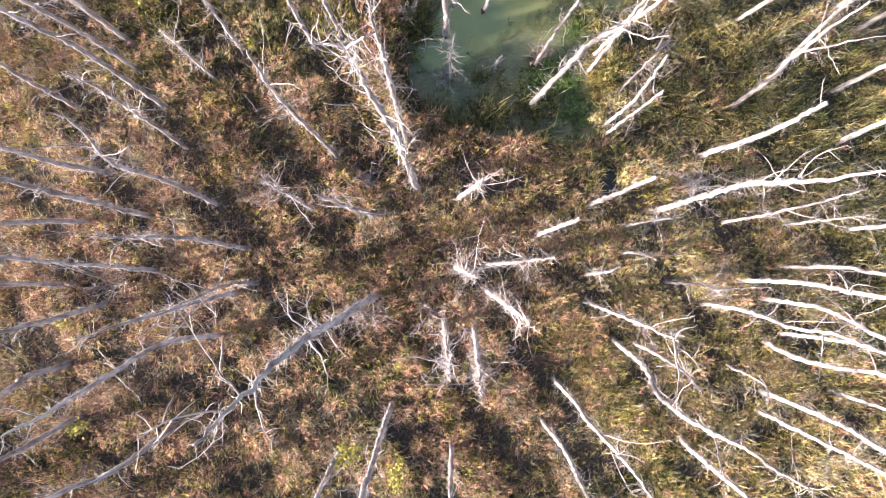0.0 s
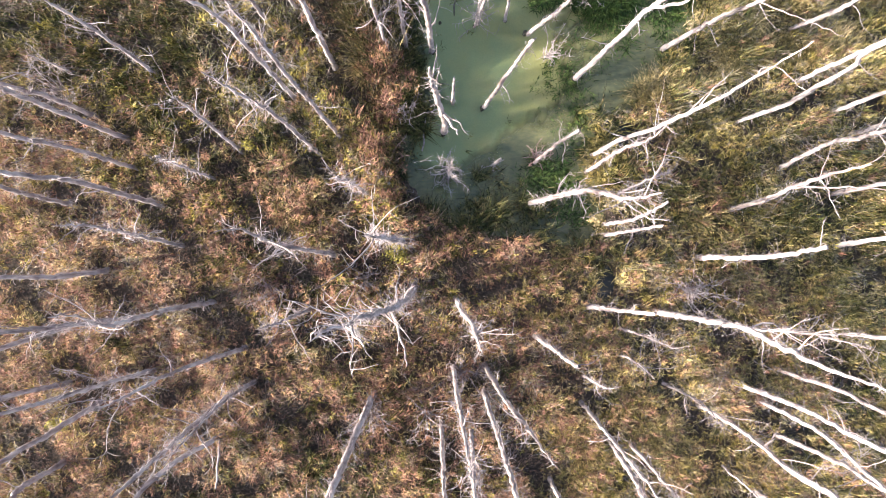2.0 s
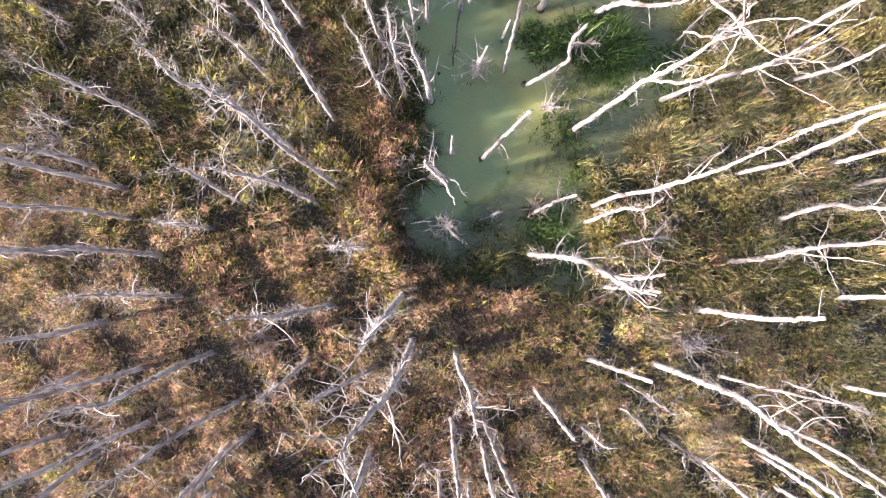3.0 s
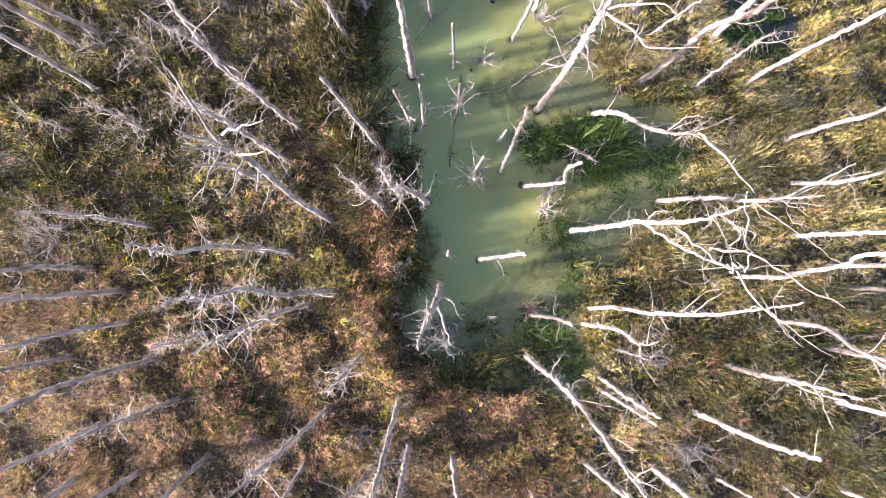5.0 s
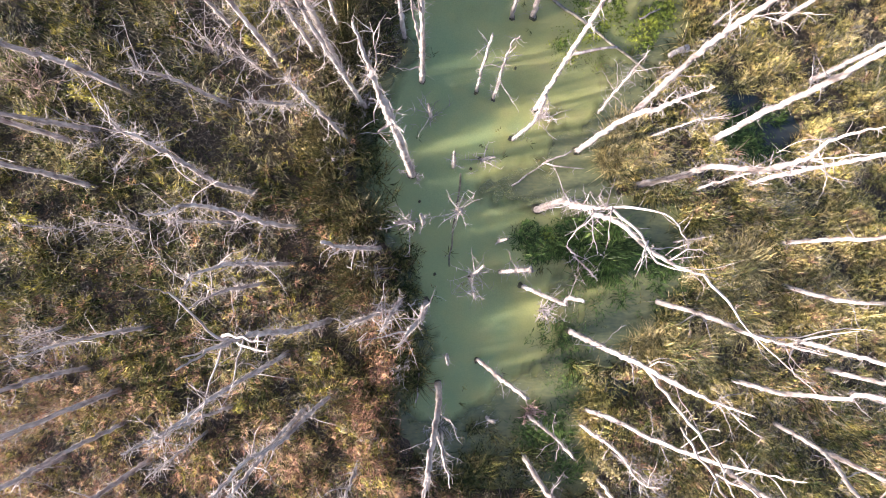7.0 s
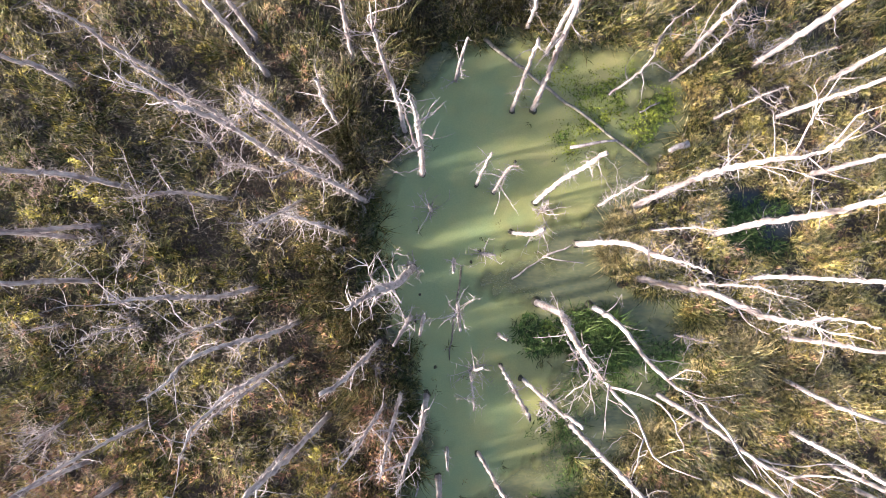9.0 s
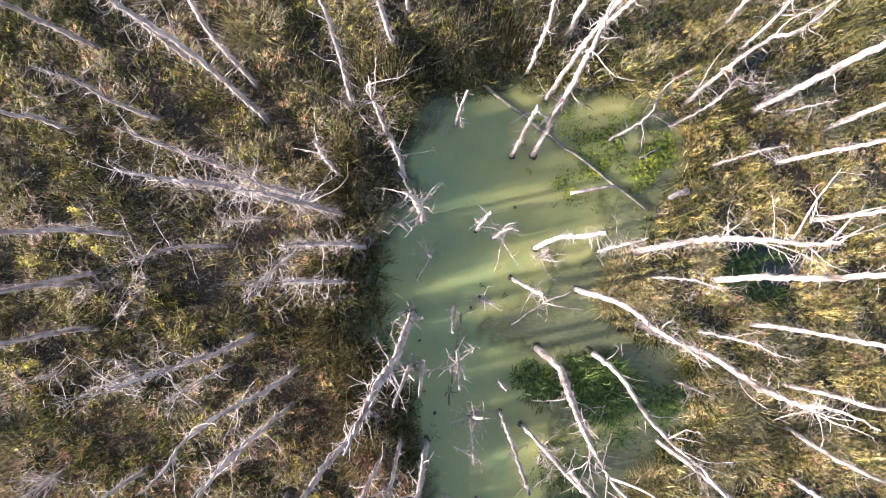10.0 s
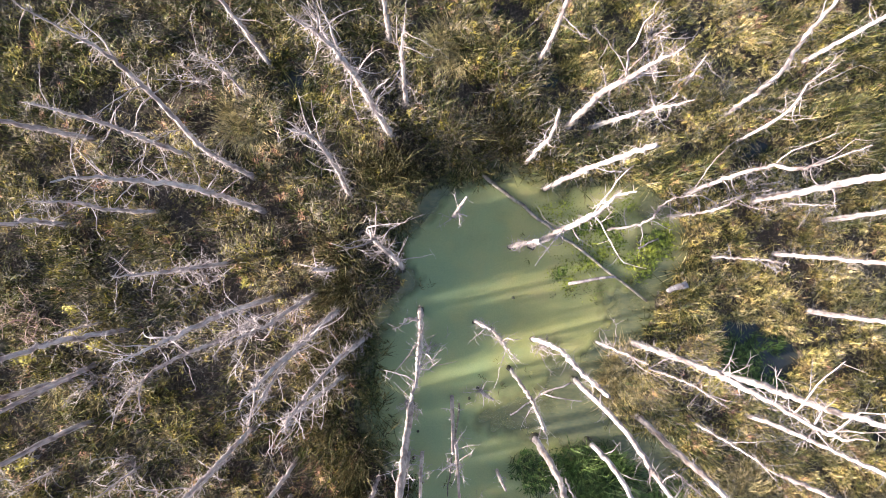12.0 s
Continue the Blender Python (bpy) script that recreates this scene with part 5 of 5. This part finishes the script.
dead_tree(8.32, 21.13, [(-0.27, 0.23, 3.3), (-0.64, 0.59, 5.1), (-0.89, 0.82, 6.6), (-1.37, 1.26, 9.2)], 0.22, snag=False)
dead_tree(-0.87, 21.40, [(0.13, 0.03, 4.7), (0.29, 0.04, 6.8)], 0.22, snag=False, twiggy=1.3)
dead_tree(-5.42, 21.61, [(0.10, 0.11, 2.8), (0.01, -0.01, 4.3)], 0.14, snag=False, twiggy=1.3)
dead_tree(7.19, 22.00, [(-0.26, 0.33, 2.4)], 0.12, snag=False)
dead_tree(-4.79, 22.52, [(0.11, 0.08, 3.0), (0.15, 0.11, 4.7), (0.33, 0.24, 9.1)], 0.21, snag=False, twiggy=1.3)
dead_tree(2.96, 22.69, [(-0.03, 0.01, 2.9), (-0.11, 0.05, 4.5), (-0.23, 0.10, 8.7)], 0.23, snag=False)
dead_tree(10.63, 22.74, [(-0.03, 0.06, 3.5), (-0.10, 0.19, 9.1)], 0.22, snag=False)
dead_tree(-1.35, 23.30, [(0.05, 0.01, 3.0), (0.21, 0.04, 10.1)], 0.23, snag=False, twiggy=1.3)


def dead_sapling(x, y, lean, tall, arms, reach, seed):
    """A thin dead sapling in the pond: a short stem inside a star of bare bleached side branches."""
    rng = random.Random(seed + 4000)
    tree = new("dead_sapling")
    tree.location = (x, y, -0.35)
    path = smooth_path([(0, 0, 0), (lean[0] * 0.4, lean[1] * 0.4, 0.35 + tall * 0.5), (lean[0], lean[1], 0.35 + tall)], 0.15)
    n = len(path)
    stem = Shape()
    stem.tube(path, [0.066 * (1 - 0.55 * i / n) for i in range(n)], 7, rng, 0.16, 0.05)
    stem.part("trunk", WOOD, tree)
    fringe = Shape()
    for i in range(arms):
        p = path[int(rng.uniform(0.12, 0.6) * (n - 1))]
        a = 2 * math.pi * (i + rng.uniform(-0.4, 0.4)) / arms
        arm = Shape()
        way = crooked(p, Vector((math.cos(a), math.sin(a), rng.uniform(-0.2, 0.8))), reach * rng.uniform(0.5, 1.2), rng, 5, 0.22, 0.05)
        r = rng.uniform(0.011, 0.021)
        arm.tube(way, [r * (1 - 0.16 * k) for k in range(6)], 5, rng, 0.1)
        arm.part("branch", WOOD, tree)
        twigs_on(fringe, way, 0.014, rng, 7, 0.4 * reach)
    twigs_on(fringe, path[2:], 0.012, rng, 14, 0.3)
    tagged(fringe.part("twig_fringe", TWIG, tree, "thin brittle grey twigs"), kind="stuff")
    return tagged(tree, "thin bleached dead sapling with radiating twigs in the green pond", "dead tree", group="dead saplings in the pond")


for i, (x, y, lean, tall, arms, reach) in enumerate([
        (0.47, 12.96, (-0.08, -0.25), 4.2, 4, 0.3), (0.59, 11.67, (-0.03, -0.3), 4.0, 9, 0.75), (-0.77, 11.30, (-0.15, -0.2), 4.5, 7, 0.8),
        (-0.40, 11.30, (0.05, 0.0), 4.3, 4, 0.5), (1.79, 10.77, (0.1, 0.05), 1.6, 3, 0.2), (0.48, 18.19, (0.28, 0.4), 2.6, 8, 0.55),
        (0.30, 7.42, (0.0, 0.15), 2.2, 2, 0.2), (1.0, 9.74, (0.25, 0.35), 1.6, 9, 0.85), (-0.20, 14.38, (-0.05, 0.1), 1.3, 10, 0.75), (1.25, 13.15, (0.35, -0.05), 1.0, 8, 0.6), (1.45, 5.6, (0.2, 0.1), 0.8, 5, 0.4)]):
    dead_sapling(x, y, lean, tall, arms, reach, i)


# ---- dead shrubs, live shrubs, tussocks ----
def dead_shrub(x, y, wide, tall, stems=11, seed=0, bark=TWIG):
    rng = random.Random(seed + 900)
    z = max(float(ground_height(x, y)), -0.1)
    shrub = new("dead_shrub")
    shrub.location = (x, y, z)
    fringe = Shape()
    for i in range(stems):
        a = 2 * math.pi * (i + rng.uniform(-0.4, 0.4)) / stems
        flat = rng.uniform(0.35, 1.0)
        way = Vector((math.cos(a) * flat * wide, math.sin(a) * flat * wide, tall))
        path = crooked(Vector((rng.uniform(-0.06, 0.06), rng.uniform(-0.06, 0.06), 0)), way, way.length, rng, 6, 0.28, 0.0)
        stem = Shape()
        r = rng.uniform(0.011, 0.02)
        stem.tube(path, [r * (1 - 0.8 * k / 6) for k in range(7)], 5, rng, 0.1)
        stem.part("stem", bark, shrub)
        twigs_on(fringe, path, 0.014, rng, 15, 0.35 * wide)
    tagged(fringe.part("twig_fringe", bark, shrub, "fine pale forking twigs"), kind="stuff")
    return tagged(shrub, "leafless pinkish dead shrub with dense fine twigs" if bark == PINK_TWIG else "leafless pale grey dead shrub with spreading twigs", "dead shrub", group="dead shrubs")


SHRUBS = [(-1.62, 5.55, 0.8, 1.0), (3.06, 8.82, 0.65, 1.1), (2.73, 5.82, 0.5, 0.8), (0.15, 5.36, 0.6, 0.6), (-0.96, 7.12, 0.45, 0.9), (-0.98, 3.38, 0.7, 0.9), (-2.27, 2.25, 0.8, 0.8), (7.05, 1.95, 1.0, 1.7)]
SHRUBS += [(-0.48, -1.59, 0.9, 1.3), (0.57, -0.31, 0.8, 1.2), (0.95, -3.13, 0.9, 1.6), (-2.16, 14.71, 0.4, 0.8), (3.07, 14.4, 0.6, 0.9)]
SHRUBS += [(-8.5, 13.4, 1.1, 1.3), (-8.72, 11.15, 0.8, 1.2), (-6.56, 16.31, 1.1, 1.4), (-6.72, 22.03, 0.9, 1.3), (-3.01, 13.11, 0.45, 0.8), (-11.14, 7.84, 1.0, 1.2), (-9.7, 13.5, 0.8, 1.2)]
SHRUBS += [(-0.72, 12.78, 0.45, 0.7), (6.1, 23.4, 0.8, 1.3), (-9.66, -0.63, 1.0, 1.4), (-4.98, 1.92, 0.7, 1.0), (-2.09, -1.66, 0.8, 1.1), (9.1, 19.08, 0.8, 1.0), (-11.47, 15.24, 1.0, 1.3), (-1.84, 9.87, 0.7, 1.1), (-1.68, 5.1, 0.6, 1.0)]
for i, (x, y, w, h) in enumerate(SHRUBS):
    dead_shrub(x, y, w, h, stems=20 if i == 7 else 9 + i % 5, seed=i, bark=PINK_TWIG if i in (0, 2, 26) else TWIG)


def leaf_cloud(name, n, wide, tall, size, material, parent, rng):
    """Many small leaves in an uneven, open crown."""
    a = rng.uniform(0, 2 * np.pi, n)
    clump = rng.randint(0, 7, n)
    ca, cr, cz = rng.uniform(0, 6.28, 7), rng.uniform(0.1, 0.7, 7), rng.uniform(0.4, 1.0, 7)
    r = np.abs(rng.normal(0, 0.32, n)) * wide
    x = wide * cr[clump] * np.cos(ca[clump]) + r * np.cos(a)
    y = wide * cr[clump] * np.sin(ca[clump]) + r * np.sin(a)
    z = tall * cz[clump] + rng.normal(0, 0.14, n) * tall
    ob = blades_mesh(name, x, y, np.maximum(z, 0.1), rng.uniform(0, 6.28, n), size * rng.uniform(0.6, 1.4, n), size * 0.55 * rng.uniform(0.7, 1.3, n), rng.normal(0.2, 0.5, n), rng.uniform(0.2, 1.0, n), material)
    ob.parent = parent
    return tagged(ob, kind="stuff")


def yellow_shrub(x, y, wide, tall, seed, leaves=YELLOW, label="small shrub with bright yellow autumn leaves"):
    rng = random.Random(seed + 300)
    shrub = new("yellow_shrub")
    shrub.location = (x, y, max(float(ground_height(x, y)), 0.0))
    for i in range(5):
        a = 2 * math.pi * i / 5 + rng.uniform(-0.4, 0.4)
        path = crooked(Vector((0, 0, 0)), Vector((math.cos(a) * wide * 0.6, math.sin(a) * wide * 0.6, tall)), tall * 1.05, rng, 5, 0.15, 0.05)
        stem = Shape()
        stem.tube(path, [0.012, 0.011, 0.009, 0.007, 0.005, 0.003], 5, rng)
        stem.part("stem", TWIG, shrub)
    leaf_cloud("foliage", int(420 * wide / 0.5), wide, tall, 0.07, leaves, shrub, np.random.RandomState(seed))
    return tagged(shrub, label, "shrub", group="yellow shrubs")


YELLOWS = [(-2.75, -5.2, 0.42, 1.7), (-1.4, -5.9, 0.5, 1.2), (4.82, 4.41, 0.35, 1.0), (4.41, 4.01, 0.25, 0.6), (-1.38, 3.05, 0.42, 0.8), (-10.84, -1.81, 0.28, 0.9), (-10.36, -4.69, 0.3, 0.9), (-9.9, 14.8, 0.24, 1.1)]
YELLOWS += [(-11.35, 11.3, 0.2, 1.0), (-9.5, 14.55, 0.16, 1.0), (-11.32, 14.2, 0.18, 1.0), (-5.26, 16.32, 0.18, 0.9), (-9.97, 15.6, 0.16, 1.1), (-5.49, 6.09, 0.25, 0.8), (-3.42, 7.52, 0.2, 0.6)]
for i, (x, y, w, h) in enumerate(YELLOWS):
    if i in (2, 3):
        yellow_shrub(x, y, w, h, i, STRAW, "small shrub with pale straw-coloured withered leaves")
    else:
        yellow_shrub(x, y, w, h, i)


def tussock(x, y, wide, tall, seed):
    rng = np.random.RandomState(seed + 50)
    n = int(420 * wide / 0.5)
    base = new("grass_tussock")
    base.location = (x, y, max(float(ground_height(x, y)), 0.0))
    az = rng.uniform(0, 2 * np.pi, n)
    r = wide * 0.8 * np.sqrt(rng.uniform(0, 1, n))
    ob = blades_mesh("blade_tuft", r * np.cos(az), r * np.sin(az), np.zeros(n), rng.uniform(0, 6.28, n) * 0.6 + az * 0.4, tall * rng.uniform(0.6, 1.25, n), 0.02 * rng.uniform(0.6, 1.3, n), rng.normal(1.0, 0.2, n), rng.uniform(0.5, 1.5, n), STRAW)
    ob.parent = base
    tagged(ob, kind="stuff")
    return tagged(base, "dense tan tussock of dry drooping grass", "grass tussock", group="grass tussocks")


for i, (x, y, w, h) in enumerate([(-5.45, 20.9, 0.75, 0.9), (5.46, 13.9, 0.6, 0.75), (5.2, 13.2, 0.55, 0.7), (0.43, 23.0, 0.7, 0.9), (8.9, 10.1, 0.7, 0.8), (8.7, 8.9, 0.9, 0.8), (6.3, 7.7, 0.6, 0.7), (-2.1, 8.6, 0.6, 0.8)]):
    tussock(x, y, w, h, i)


# ---- fallen wood ----
def fallen_log(name, a, b, thick, material, label, category="log", bends=0.03, cut=True, seed=1):
    rng = random.Random(seed)
    a, b = Vector(a), Vector(b)
    log = new(name)
    log.location = a
    n = max(4, int((b - a).length / 0.3))
    path = [(b - a) * (i / n) + Vector((rng.uniform(-bends, bends), rng.uniform(-bends, bends), rng.uniform(-bends, bends) * 0.4)) for i in range(n + 1)]
    s = Shape()
    s.tube(path, [thick / 2 * (1 - 0.35 * i / n) for i in range(n + 1)], 9, rng, 0.06, 0.03)
    s.part("stem", material, log)
    fringe = Shape()
    twigs_on(fringe, path, 0.012, rng, 6, 0.3)
    tagged(fringe.part("twig_fringe", TWIG, log, "short broken twigs"), kind="stuff")
    return tagged(log, label, category, group="fallen wood")


fallen_log("fallen_log", (1.30, 19.45, 0.03), (6.14, 15.77, 0.05), 0.115, DRIFT, "long grey fallen trunk half sunk in the pond", seed=2)
fallen_log("fallen_log", (3.89, 16.26, 0.04), (5.22, 16.47, 0.08), 0.10, TWIG, "short grey log floating among pondweed", seed=3)
fallen_log("fallen_log", (7.13, 16.31, 0.62), (6.61, 16.11, 0.55), 0.22, WOOD, "short pale broken log lying on the sedge", seed=4)
fallen_log("fallen_log", (7.22, 16.19, 0.25), (8.61, 16.61, 0.2), 0.17, SODDEN, "dark rotten log sunk in the sedge", seed=5)
fallen_log("fallen_branch", (2.16, 12.38, 0.02), (3.07, 13.05, 0.10), 0.05, TWIG, "thin bleached branch lying on the water", "branch", seed=6)
fallen_log("fallen_branch", (3.07, 13.05, 0.10), (3.9, 13.39, 0.25), 0.06, TWIG, "thin bleached branch lying on the water", "branch", seed=7)
fallen_log("fallen_branch", (3.1, 13.05, 0.12), (4.23, 12.86, 0.30), 0.045, TWIG, "forked bleached branch lying on the water", "branch", seed=8)
fallen_log("sunken_pole", (0.68, 12.77, 0.0), (0.34, 10.03, 0.0), 0.07, SODDEN, "dark thin pole floating in the algae", "pole", seed=9)
fallen_log("fallen_branch", (-6.29, -2.02, 0.75), (-6.43, -3.55, 0.8), 0.08, WOOD, "straight bleached branch caught on the ferns", "branch", seed=10)
fallen_log("fallen_branch", (-0.51, 7.04, 0.02), (-0.58, 6.04, 0.04), 0.07, WOOD, "short bleached branch floating by the bank", "branch", seed=11)
fallen_log("fallen_branch", (5.9, 17.3, 0.05), (6.5, 17.6, 0.1), 0.05, WOOD, "short bleached branch in the shallow water", "branch", seed=12)


def sunken_stub(x, y, wide, seed):
    """The rotten top of a drowned stump, just above the water."""
    rng = random.Random(seed + 70)
    stub = new("stump")
    stub.location = (x, y, -0.3)
    top = Shape()
    top.tube([Vector((0, 0, 0)), Vector((0.01, 0, 0.2)), Vector((0.015, 0.01, 0.33)), Vector((0.02, 0.01, 0.36 + 0.05 * rng.random()))], [wide * 0.65, wide * 0.6, wide * 0.5, wide * 0.3], 9, rng, 0.25, 0.03)
    top.part("stub", MOSS, stub)
    return tagged(stub, "dark rotten stump just above the green water", "stump", group="drowned stumps")


for i, (x, y, wide) in enumerate([(2.24, 15.83, 0.09), (-0.54, 11.92, 0.08), (0.96, 12.88, 0.10), (1.21, 13.21, 0.09), (-0.66, 11.13, 0.08), (-0.08, 9.80, 0.10)]):
    sunken_stub(x, y, wide, i)
